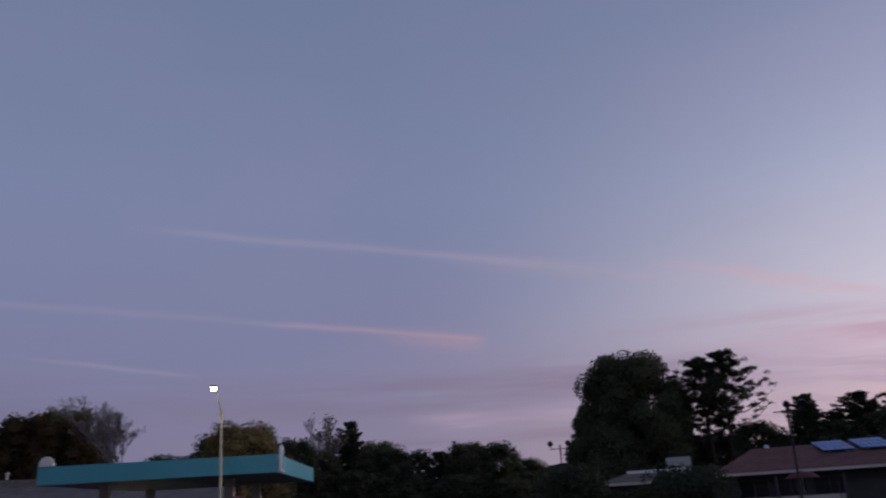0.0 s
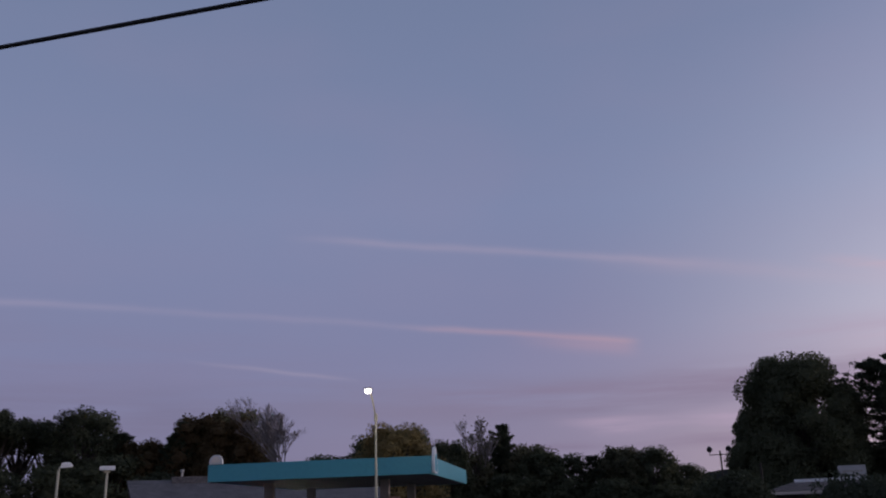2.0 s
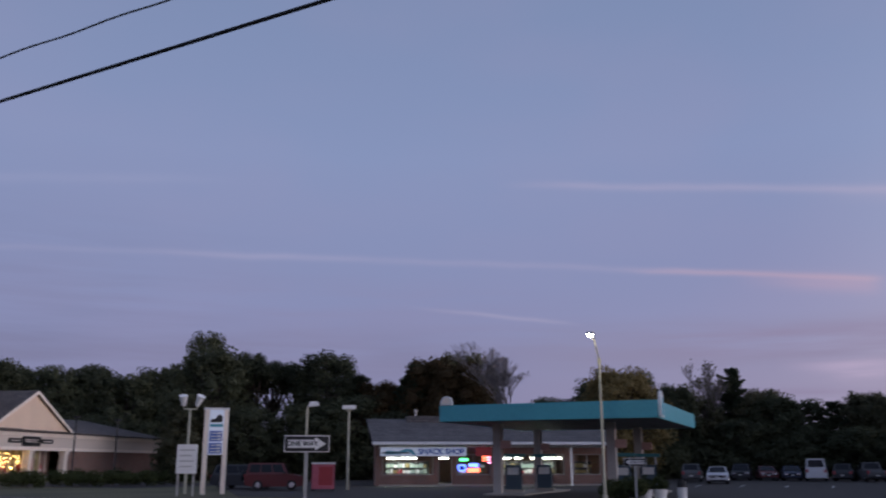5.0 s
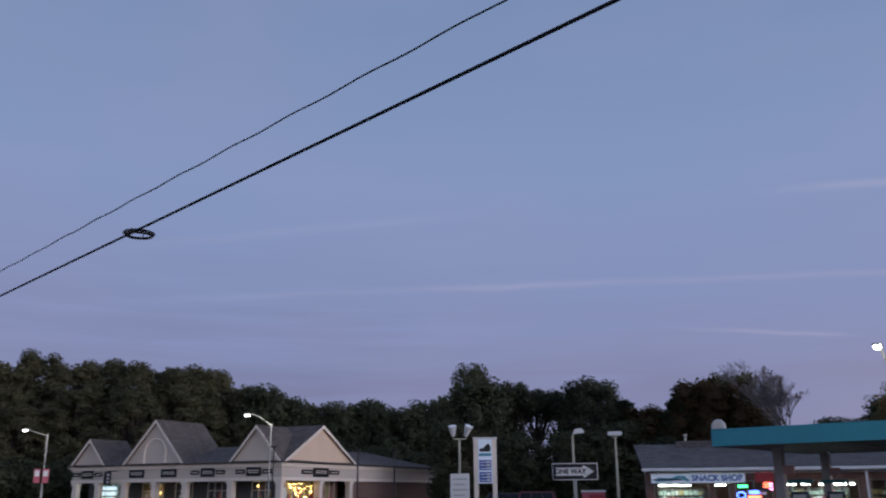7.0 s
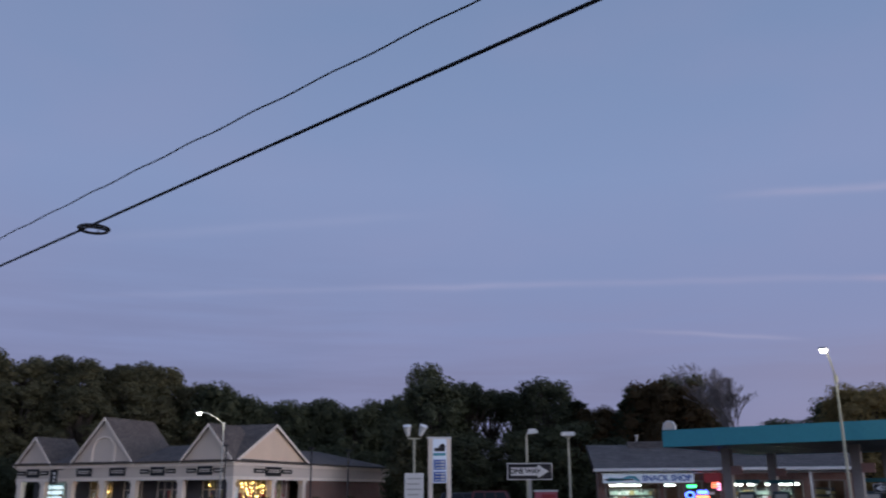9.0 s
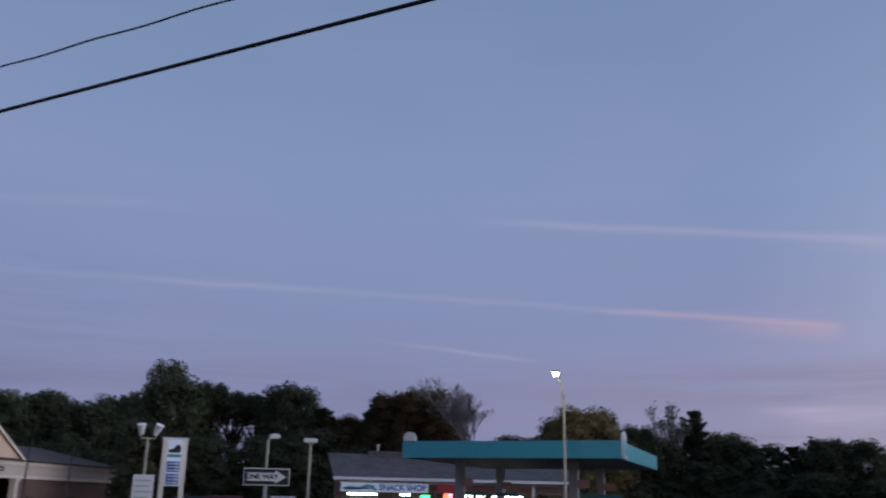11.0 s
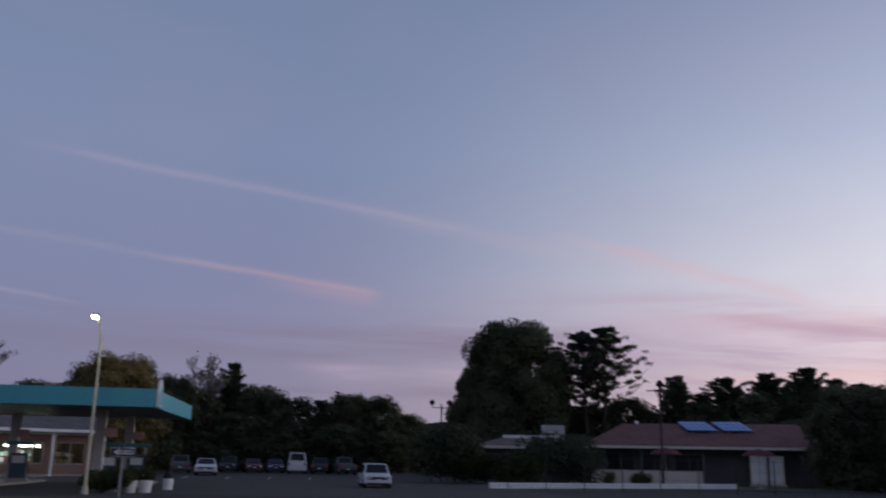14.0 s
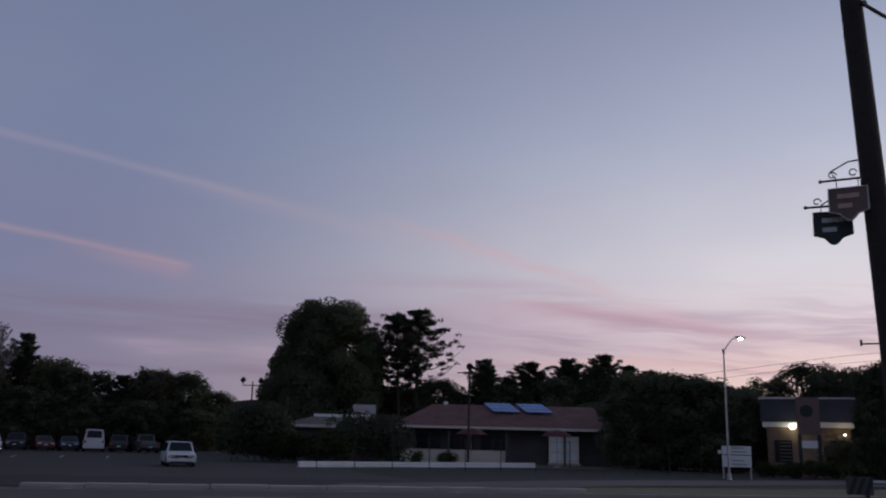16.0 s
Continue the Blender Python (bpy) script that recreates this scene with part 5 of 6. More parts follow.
for x in (-0.35, -6.0, -11.6, -15.5, -19.6, -23.2, -26.4):
    shop_column(x, 0.3)
for y in (7.0, 12.9):
    shop_column(-0.35, y)
# low main roofs
bm = bmesh.new()
add_slab(bm, [(-FX - 0.5, -0.4, COR), (0.4, -0.4, COR), (-7, 7, 6.6), (-FX + 3.5, 7, 6.6)], 0.15)
add_slab(bm, [(-FX - 0.5, 14.6, COR), (-FX - 0.5, -0.4, COR), (-FX + 3.5, 7, 6.6), (-FX + 3.5, 7.02, 6.6)], 0.15)
add_slab(bm, [(-FX - 0.5, 14.6, COR), (-14, 14.6, COR), (-7, 7, 6.6), (-FX + 3.5, 7, 6.6)], 0.15)
part("front_roof", bm, SHINGLE_DK, mall, "grey shingle hipped roof")
bm = bmesh.new()
add_slab(bm, [(0.4, -0.4, COR), (0.4, RY + 0.4, COR), (-6.5, RY - 6.5, 6.6), (-7, 7, 6.6)], 0.15)
add_slab(bm, [(0.4, RY + 0.4, COR), (-14.4, RY + 0.4, COR), (-6.52, RY - 6.5, 6.6), (-6.5, RY - 6.5, 6.6)], 0.15)
add_slab(bm, [(-14.4, RY + 0.4, COR), (-14.4, 14, COR), (-7, 7, 6.6), (-6.5, RY - 6.5, 6.6)], 0.15)
part("wing_roof", bm, SHINGLE_DK, mall, "grey shingle hipped roof")


def gable(c, half, peak, depth, side, mat, arch=False):
    """A gable over the cornice: on the front (side False) or on the right face (side True)."""
    def put(u, v, z):
        return (-v, u, z) if side else (u, v, z)
    bm = bmesh.new()
    tri = [(c - half, COR), (c + half, COR), (c, peak)]
    a = [bm.verts.new(put(u, 0.0, z)) for u, z in tri]
    b = [bm.verts.new(put(u, 0.25, z)) for u, z in tri]
    bm.faces.new(a)
    bm.faces.new(b[::-1])
    for i in range(3):
        bm.faces.new((a[i], b[i], b[(i + 1) % 3], a[(i + 1) % 3]))
    face = part("gable", bm, mat, mall, "clapboard gable")
    e = 0.22
    k = (peak - COR) / half
    for s in (-1, 1):
        bm = bmesh.new()
        add_slab(bm, [put(c, -0.3, peak + 0.2), put(c + s * (half + e), -0.3, COR + 0.2 - e * k), put(c + s * (half + e), depth, COR + 0.2 - e * k), put(c, depth, peak + 0.2)], 0.18)
        part("gable_roof", bm, SHINGLE_DK, face, "grey shingle slope")
        bm = bmesh.new()
        pts = [(c, peak + 0.16), (c + s * (half + e), COR + 0.16 - e * k), (c + s * (half + e), COR - 0.12 - e * k), (c, peak - 0.14)]
        f = [bm.verts.new(put(u, -0.36, z)) for u, z in pts]
        g = [bm.verts.new(put(u, -0.26, z)) for u, z in pts]
        bm.faces.new(f)
        bm.faces.new(g[::-1])
        for i in range(4):
            bm.faces.new((f[i], g[i], g[(i + 1) % 4], f[(i + 1) % 4]))
        part("rake_board", bm, CREAM, face, "cream rake board")
    if arch:
        bm = bmesh.new()
        w, h = half * 0.36, (peak - COR) * 0.58
        ring = [put(c - w, -0.06, COR + 0.05)] + [put(c - w * math.cos(math.pi * q / 14), -0.06, COR + h * 0.5 + h * 0.5 * math.sin(math.pi * q / 14)) for q in range(15)] + [put(c + w, -0.06, COR + 0.05)]
        add_path(bm, ring, 0.11, 6)
        part("arch_trim", bm, CREAM, face, "cream arched moulding")


gable(-15.6, 3.85, 9.0, 7.0, False, SIDING, True)
gable(-24.5, 2.3, 7.3, 5.0, False, SIDING)
gable(-2.95, 2.9, 8.0, 5.0, False, SIDING)
# right face: its warm light is painted in with a lighter, tanner siding
gable(6.6, 6.4, 8.25, 5.5, True, SIDING_LIT)


def shop_sign(x, y, side, widths, label):
    m = mall.matrix_basis
    ob = thing("fascia_sign", m @ Vector((x, y, 3.35)), MALL_YAW + (90 if side else 0), label, "sign", "signs over the shops")
    for k, (cx, w, h) in enumerate(widths):
        b = box("board", (cx - w / 2, cx + w / 2, -0.1, -0.01, 0.45 - h / 2, 0.45 + h / 2), SIGNBLACK, ob, "black sign board", 0.02)
        for q in range(2 if h > 0.6 else 1):
            box("bar", (cx - w * 0.36, cx + w * 0.36, -0.115, -0.102, 0.40 - 0.18 * q + (0.12 if h > 0.6 else 0), 0.47 - 0.18 * q + (0.12 if h > 0.6 else 0)), CREAM, b)
    return ob


trio = [(-1.55, 1.1, 0.42), (0, 1.7, 0.85), (1.55, 1.1, 0.42)]
shop_sign(-24.6, -0.0, False, trio, "three black boards over a shop front")
shop_sign(-17.8, -0.0, False, [(0, 2.0, 0.8)], "black board over a shop front")
shop_sign(-13.6, -0.0, False, [(0, 2.0, 0.8)], "black board over a shop front")
shop_sign(-8.7, -0.0, False, trio, "three black boards over a shop front")
shop_sign(-3.2, -0.0, False, trio, "three black boards over a shop front")
shop_sign(0.0, 6.7, True, [(-2.5, 1.9, 0.42), (0, 2.8, 0.95), (2.5, 1.9, 0.42)], "three black boards over the corner shop")
blade = thing("blade_sign", mall.matrix_basis @ Vector((-20.6, -1.2, 2.7)), MALL_YAW, "dark projecting sign with pale lettering bars", "sign")
box("board", (-0.45, 0.45, -0.06, 0.06, 0, 1.35), SIGNBLACK, blade, "", 0.01)
for q in range(3):
    box("bar", (0.0, 0.3, -0.075, -0.062, 0.2 + q * 0.35, 0.42 + q * 0.35), SIGNWHITE, blade)
box("bracket", (-0.04, 0.04, -0.04, 1.15, 1.35, 1.43), DARKMETAL, blade)


def lit_window(x0, x1, y, side, mat, goods, bulb, nb):
    """A shop window with a shallow lit display behind the glass."""
    fr = thing("display_window", mall.matrix_basis @ Vector((x0, y, B0)), MALL_YAW + (90 if side else 0), "lit shop display window with goods", "shop window", "shop windows")
    w = x1 - x0
    g = box("pane", (0, w, -0.14, -0.12, 0.3, 2.35), GLASS, fr)
    g.visible_shadow = False
    n = max(2, round(w / 0.9)) + 1
    for q in range(n):
        x = w * q / (n - 1)
        box("mullion", (x - 0.03, x + 0.03, -0.17, -0.09, 0.3, 2.35), CREAM, g)
    for z in (0.27, 1.5, 2.32):
        box("rail", (0, w, -0.168, -0.092, z, z + 0.06), CREAM, g)
    box("backdrop", (0, w, -0.02, -0.004, 0.0, 2.4), mat, fr, "inner display wall")
    for q in range(int(w * 2)):
        x = random.uniform(0.1, w - 0.3)
        box("goods", (x, x + random.uniform(0.15, 0.35), -0.09, -0.03, 0.4, 0.6 + random.random() * 0.9), goods if q % 2 else random.choice((SIGNRED, SIGNWHITE, HEDGE)), fr)
    for q in range(nb):
        bm = bmesh.new()
        r = random.uniform(0.03, 0.08)
        bmesh.ops.create_icosphere(bm, subdivisions=1, radius=r, matrix=Matrix.Translation((random.uniform(0.2, w - 0.2), -0.27 + 0.0, random.uniform(0.5, 2.2))))
        part("bulb", bm, bulb, fr, "lit bulb")


for x0, x1, y, side, nb, bulb, mat in ((-25.6, -22.4, 2.38, False, 0, COOLPANEL, GOODS_COOL), (-19.0, -16.2, 2.38, False, 5, WARMBULB, CARDBOARD), (-14.6, -12.4, 2.38, False, 2, WARMBULB, DARKWALL), (-10.4, -7.0, 2.38, False, 1, WARMBULB, DARKWALL), (-5.0, -2.6, 2.38, False, 1, WARMBULB, DARKWALL)):
    lit_window(x0, x1, y, side, mat, CARDBOARD, bulb, nb)
cool = thing("light_box", mall.matrix_basis @ Vector((-24.0, 2.2, B0)), MALL_YAW, "pale lit refrigerated display in a shop window", "display case")
for q in range(2):
    for r in range(3):
        box("lit_shelf", (-1.4 + q * 1.6, -0.1 + q * 1.6, -0.3, -0.12, 0.6 + r * 0.55, 0.92 + r * 0.55), COOLPANEL, cool, "lit shelf front")
# the corner shop's window on the right face
cw = thing("display_window", mall.matrix_basis @ Vector((-1.98, 2.0, B0)), MALL_YAW + 90, "warmly lit corner shop window with goods", "shop window", "shop windows")
box("backdrop", (0, 9.6, -0.02, -0.002, 0.0, 2.45), CARDBOARD, cw, "inner display wall")
gl = box("pane", (0, 9.6, -0.62, -0.60, 0.4, 2.4), GLASS, cw)
gl.visible_shadow = False
for q in range(11):
    box("mullion", (q * 0.95 - 0.03, q * 0.95 + 0.03, -0.65, -0.58, 0.4, 2.4), CREAM, gl)
box("counter", (0, 9.6, -0.58, -0.1, 0.0, 0.5), BRICK, cw)
for q in range(26):
    x = random.uniform(0.2, 9.2)
    box("goods", (x, x + random.uniform(0.2, 0.5), -0.5, -0.15, 0.5, 0.7 + random.random() * 1.1), random.choice((CARDBOARD, SIGNRED, SIGNWHITE, MAROON, CARDBOARD)), cw)
for q in range(30):
    bm = bmesh.new()
    bmesh.ops.create_icosphere(bm, subdivisions=1, radius=random.uniform(0.03, 0.09), matrix=Matrix.Translation((random.uniform(0.8, 6.5), -0.54, random.uniform(0.8, 2.2))))
    part("bulb", bm, WARMBULB, cw, "lit bulb")
for az, d in ((45.4, 78), (43.05, 82), (50.75, 80)):
    ob = thing("dark_post", at(az, d), 0, "thin dark lamp post before the shops", "lamp post", "dark posts")
    bm = bmesh.new()
    hh = 5.4 if az < 50 else 5.7
    add_tube(bm, (0, 0, 0), (0, 0, hh), 0.07, 0.06, 8)
    part("pole", bm, DARKMETAL, ob)
    box("cap", (-0.25, 0.25, -0.15, 0.15, hh, hh + 0.12), DARKMETAL, ob)
# hedge and shrubs before the shops
hedge = bush(6.5, 1.3, 1.6, 61, HEDGE, "clipped green hedge before the shops", at(49.5, 74), 45, 2600, 0.1, "hedge", "hedge before the shops")
for az, d in ((46.2, 75), (43.2, 76), (41.0, 77)):
    stand(hedge, az, d, 1.0, az - 5)


# ---- restaurant across the lot ----
REST_YAW = -25.5
rest = thing("restaurant", at(-18.2, 80.0), REST_YAW, "low closed restaurant with a red hipped shingle roof", "restaurant")
RL, RD, RE, RT = 21.0, 12.0, 3.25, 5.4
# walls under the eaves: porch shade is painted in as a dark colour
box("front_wall", (1.0, RL - 1.0, 2.2, 2.5, 0, RE - 0.3), DARKWALL, rest, "front wall with porch shade in its dark colour")
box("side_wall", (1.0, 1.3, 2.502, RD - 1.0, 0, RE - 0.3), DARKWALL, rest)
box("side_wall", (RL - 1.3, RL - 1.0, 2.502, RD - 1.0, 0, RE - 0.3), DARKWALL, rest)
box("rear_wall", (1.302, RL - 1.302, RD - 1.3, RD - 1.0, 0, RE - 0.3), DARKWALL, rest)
box("porch_wall", (0.8, 10.5, 0.6, 0.85, 0, 1.15), SIDING, rest, "low white porch wall", 0.01)
for x0, x1 in ((2.0, 4.4), (5.0, 7.4), (8.0, 10.4)):
    w = box("window", (x0, x1, 2.16, 2.19, 1.2, 2.5), GLASSDARK, rest, "dark unlit window")
    for q in range(3):
        x = x0 + (x1 - x0) * q / 2
        box("mullion", (x - 0.04, x + 0.04, 2.12, 2.158, 1.2, 2.5), DARKWALL, w)
hip = [(0, 0, RE), (RL, 0, RE), (RL, RD, RE), (0, RD, RE)]
r0, r1 = (3.2, RD / 2, RT), (RL - 2.4, RD / 2, RT)
for nm, quad in (("front_slope", [hip[0], hip[1], r1, r0]), ("rear_slope", [hip[2], hip[3], r0, r1]), ("left_slope", [hip[3], hip[0], r0, (3.2, RD / 2 + 0.02, RT)]), ("right_slope", [hip[1], hip[2], (RL - 2.4, RD / 2 + 0.02, RT), r1])):
    bm = bmesh.new()
    add_slab(bm, quad, 0.15)
    part(nm, bm, SHINGLE_RED, rest, "faded red shingle slope")
for dims in ((-0.05, RL + 0.05, -0.1, 0.0), (-0.05, RL + 0.05, RD, RD + 0.1), (-0.1, -0.05, -0.1, RD), (RL + 0.05, RL + 0.1, -0.1, RD)):
    box("eaves_board", (*dims, RE - 0.24, RE - 0.02), SIDING, rest)
box("ceiling", (0.0, RL, 0.0, RD, RE - 0.29, RE - 0.245), DARKWALL, rest)
for x in (0.3, 5.2, 10.4, 15.6, RL - 0.3):
    box("porch_post", (x - 0.09, x + 0.09, 0.2, 0.38, 0, RE - 0.29), DARKWALL, rest)
box("roof_vent", (4.3, 4.65, RD / 2 - 0.2, RD / 2 + 0.2, RT - 0.05, RT + 0.25), WHITE, rest, "small white roof vent")
gate = thing("white_doors", rest.matrix_basis @ Vector((14.3, 0.9, 0)), REST_YAW, "pair of plain white double doors", "doors")
box("casing", (-0.08, 2.6, 0.0, 0.14, 0.2, 2.55), CREAM, gate)
for q in range(2):
    d = box("leaf", (q * 1.27 + 0.0, q * 1.27 + 1.24, -0.05, -0.005, 0.22, 2.5), CREAM, gate, "white door leaf", 0.01)
    for r in range(2):
        box("panel", (q * 1.27 + 0.15, q * 1.27 + 1.09, -0.07, -0.052, 0.4 + r * 1.05, 1.25 + r * 1.05), WHITE, d)
box("step", (-0.2, 2.75, -0.4, 0.3, 0, 0.198), CONCRETE, gate)


def solar(x0, label):
    ob = thing("solar_panel", rest.matrix_basis @ Vector((x0, 3.3, RE + (RT - RE) * 3.3 / 6)), REST_YAW, label, "solar panel", "solar panels on the roof")
    s = (RT - RE) / 6
    bm = bmesh.new()
    add_slab(bm, [(0, 0, 0.30), (2.5, 0, 0.30), (1.5, 2.3, 1.15), (-1.0, 2.3, 1.15)], 0.06)
    part("panel", bm, SOLAR, ob, "blue glazed panel")
    bm = bmesh.new()
    for x in (0.4, 1.9):
        add_tube(bm, (x, 0.1, 0.0), (x, 0.1, 0.28), 0.03, 0.03, 6)
        add_tube(bm, (x - 0.8, 2.1, s * 2.1), (x - 0.8, 2.1, 1.05), 0.03, 0.03, 6)
    part("rack", bm, GALV, ob)
    bm = bmesh.new()
    for q in range(1, 5):
        t = q / 5
        add_tube(bm, (2.5 * t, 0.0, 0.31), (2.5 * t - 1.0, 2.3, 1.16), 0.028, 0.028, 4)
    for q in range(1, 3):
        t = q / 3
        add_tube(bm, (-1.0 * t, 2.3 * t, 0.31 + 0.85 * t), (2.5 - 1.0 * t, 2.3 * t, 0.31 + 0.85 * t), 0.018, 0.018, 4)
    part("cell_grid", bm, CHROME, ob)


solar(9.2, "blue solar panel propped on the red roof")
solar(12.25, "blue solar panel propped on the red roof")

annex = thing("restaurant_annex", at(-11.2, 76), -16, "flat-roofed dark annex beside the restaurant", "building")
box("body", (0.4, 8.2, 0.8, 8.0, 0, 2.75), DARKWALL, annex, "dark wall")
box("roof_deck", (0.0, 8.6, 0.0, 8.4, 2.75, 3.0), SIDING, annex, "pale roof edge", 0.02)
bm = bmesh.new()
add_slab(bm, [(0.3, 0.3, 3.05), (8.3, 0.3, 3.05), (7.6, 4, 3.75), (2.2, 4, 3.75)], 0.1)
part("skirt_roof", bm, SHINGLE_DK, annex)
box("parapet", (2.4, 7.8, 4.0, 4.3, 3.3, 4.0), WHITE, annex, "white parapet")
ac = thing("roof_unit", annex.matrix_basis @ Vector((6.9, 5.6, 3.0)), -16, "grey metal ventilation unit on the flat roof", "ventilation unit")
box("casing", (-1.05, 1.05, -0.9, 0.9, 0.0, 1.95), GALV, ac, "", 0.03)
for q in range(4):
    box("louvre", (-0.8, 0.8, -0.93, -0.902, 0.5 + q * 0.3, 0.65 + q * 0.3), CONCRETE, ac)

wall = thing("low_wall", at(-12.35, 57), 0, "low white painted wall in two courses", "wall")
p0, p1 = at(-12.35, 57), at(-27.5, 70)
wl = (p1 - p0).length
wall.matrix_basis = pose(p0.x, p0.y, 0, 0, 0, math.degrees(math.atan2(p1.y - p0.y, p1.x - p0.x)))
k = 0
x = 0.0
while x < wl - 0.3:
    e = min(x + 2.4, wl)
    for r in range(2):
        box("block", (x + 0.01, e - 0.01, -0.12 - 0.02 * r, 0.12 + 0.02 * r, 0.02 + r * 0.18, 0.18 + r * 0.18), WHITE, wall, "", 0.01)
    x = e
box("footing", (0, wl, -0.2, 0.2, -0.05, 0.02), CONCRETE, wall)

# wire fence along the forecourt
fp0, fp1 = at(-13.5, 54.5), at(-37.8, 62)
fl = (fp1 - fp0).length
fence = thing("wire_fence", fp0, math.degrees(math.atan2(fp1.y - fp0.y, fp1.x - fp0.x)), "rusty wire fence on thin posts", "fence")
n = 12
for q in range(n):
    x = fl * q / (n - 1)
    bm = bmesh.new()
    add_tube(bm, (x, 0, 0), (x, 0, 2.05), 0.03, 0.025, 6)
    part("post", bm, BARK, fence)
for z in (0.2, 0.75, 1.3, 1.95):
    bm = bmesh.new()
    add_tube(bm, (0, 0, z), (fl, 0, z), 0.007, 0.007, 5)
    part("wire", bm, BARK, fence)


def umbrella(where, label):
    ob = thing("patio_umbrella", where, 0, label, "umbrella", "umbrellas on the patio")
    bm = bmesh.new()
    add_tube(bm, (0, 0, 0), (0, 0, 2.95), 0.03, 0.03, 8)
    part("pole", bm, GALV, ob)
    bm = bmesh.new()
    top = bm.verts.new((0, 0, 3.0))
    ring, hem = [], []
    for q in range(16):
        a = 2 * math.pi * q / 16
        r = 1.35 - (0.07 if q % 2 else 0)
        ring.append(bm.verts.new((r * 0.6 * math.cos(a), r * 0.6 * math.sin(a), 2.82)))
        hem.append(bm.verts.new((r * math.cos(a), r * math.sin(a), 2.45)))
    for q in range(16):
        bm.faces.new((top, ring[q], ring[(q + 1) % 16]))
        bm.faces.new((ring[q], hem[q], hem[(q + 1) % 16], ring[(q + 1) % 16]))
    part("canopy", bm, MAROON, ob, "maroon canvas canopy")
    bm = bmesh.new()
    add_tube(bm, (0, 0, 0), (0, 0, 0.1), 0.3, 0.26, 12)
    part("base", bm, CONCRETE, ob)


umbrella(at(-23.4, 72), "open maroon patio umbrella before the restaurant")
umbrella(at(-28.9, 72), "open maroon patio umbrella by the white doors")


def flood_mast(where, height, yaw, heads, label):
    ob = thing("flood_mast", where, yaw, label, "floodlight mast", "floodlight masts")
    bm = bmesh.new()
    add_tube(bm, (0, 0, 0), (0, 0, height), 0.1, 0.07, 8)
    part("pole", bm, BARK, ob)
    bm = bmesh.new()
    add_tube(bm, (-0.95, 0, height - 0.35), (0.95, 0, height - 0.35), 0.045, 0.045, 6)
    part("crossarm", bm, BARK, ob)
    for x in heads:
        bm = bmesh.new()
        add_tube(bm, (x, 0, height - 0.35), (x, 0, height + 0.05), 0.035, 0.035, 6)
        add_tube(bm, (x, -0.16, height + 0.1), (x, 0.2, height + 0.3), 0.26, 0.16, 12)
        part("floodlight", bm, DARKMETAL, ob, "dark unlit floodlight")


flood_mast(at(-9.15, 84), 6.9, -9, (-0.9, 0.75), "tall dark mast with two floodlights")
flood_mast(at(-23.2, 66), 7.3, -23, (0.0, 1.0), "tall dark mast with floodlights over the patio")
for az, d, hgt in ((-11.4, 74, 5.2), (-35.0, 90, 7.6)):
    ob = thing("wooden_mast", at(az, d), 0, "plain dark wooden mast", "pole")
    bm = bmesh.new()
    add_tube(bm, (0, 0, 0), (0, 0, hgt), 0.11, 0.08, 8)
    part("shaft", bm, BARK, ob)
ant = thing("antenna_mast", at(-36.25, 130), 0, "thin lattice antenna mast over the trees", "antenna")
bm = bmesh.new()
for s in (-0.3, 0.3):
    add_tube(bm, (s, 0, 0), (s * 0.5, 0, 13.0), 0.05, 0.03, 6)
for q in range(14):
    add_tube(bm, (-0.28, 0, q * 0.9), (0.28, 0, q * 0.9 + 0.9), 0.025, 0.025, 4)
part("lattice", bm, DARKMETAL, ant)
bush(4.6, 4.4, 3.0, 71, NEEDLES, "tall dark evergreen shrub against the annex", at(-16.9, 73), 0, 3600, 0.16)
bush(4.6, 4.7, 3.2, 72, LEAF_GREEN, "large green bush at the lot's edge", at(-9.5, 70), 0, 5200, 0.16)
bush(5.5, 2.6, 2.4, 73, HEDGE, "spreading green bush beside the annex", at(-12.8, 69), -10, 3600, 0.14)
for az, d in ((-21.6, 70), (-22.1, 70.5), (-19.9, 69.6)):
    pl = bush(0.8, 1.1, 0.7, int(-az * 10), HEDGE, "small dark shrub in front of the porch wall", at(az, d), 0, 420, 0.08)

# roadside board
board = thing("roadside_board", at(-39.9, 57.5), -38, "white two-panel roadside board with dark lines", "sign")
for s in (-0.8, 0.8):
    box("post", (s - 0.05, s + 0.05, 0.04, 0.14, 0, 1.95), GALV, board)
for z0, z1 in ((0.72, 1.42), (1.47, 1.98)):
    p = box("panel", (-0.86, 0.86, -0.05, 0.04, z0, z1), SIGNWHITE, board, "", 0.01)
    for q in range(2):
        box("bar", (-0.3, 0.6 - 0.15 * q, -0.062, -0.052, z0 + 0.12 + q * 0.22, z0 + 0.22 + q * 0.22), GALV, p)
box("tab", (-1.1, -0.88, -0.03, 0.02, 1.5, 1.72), SIGNWHITE, board)

# bank beyond
BANK_YAW = -44.0
bank = thing("bank", at(-41.4, 74), BANK_YAW, "tan brick bank with a dark flat upper band", "bank")
box("wall", (0.4, 6.4, 0.4, 9, 0, 3.6), BRICK_TAN, bank, "tan brick wall")
box("upper_band", (0.0, 6.8, 0.0, 9.4, 4.0, 5.75), SLATE, bank, "dark mansard band")
box("white_band", (0.1, 6.7, 0.1, 9.3, 3.6, 3.998), WHITE, bank, "white trim band")
box("coping", (-0.1, 6.9, -0.1, 9.5, 5.75, 5.9), GALV, bank, "metal coping")
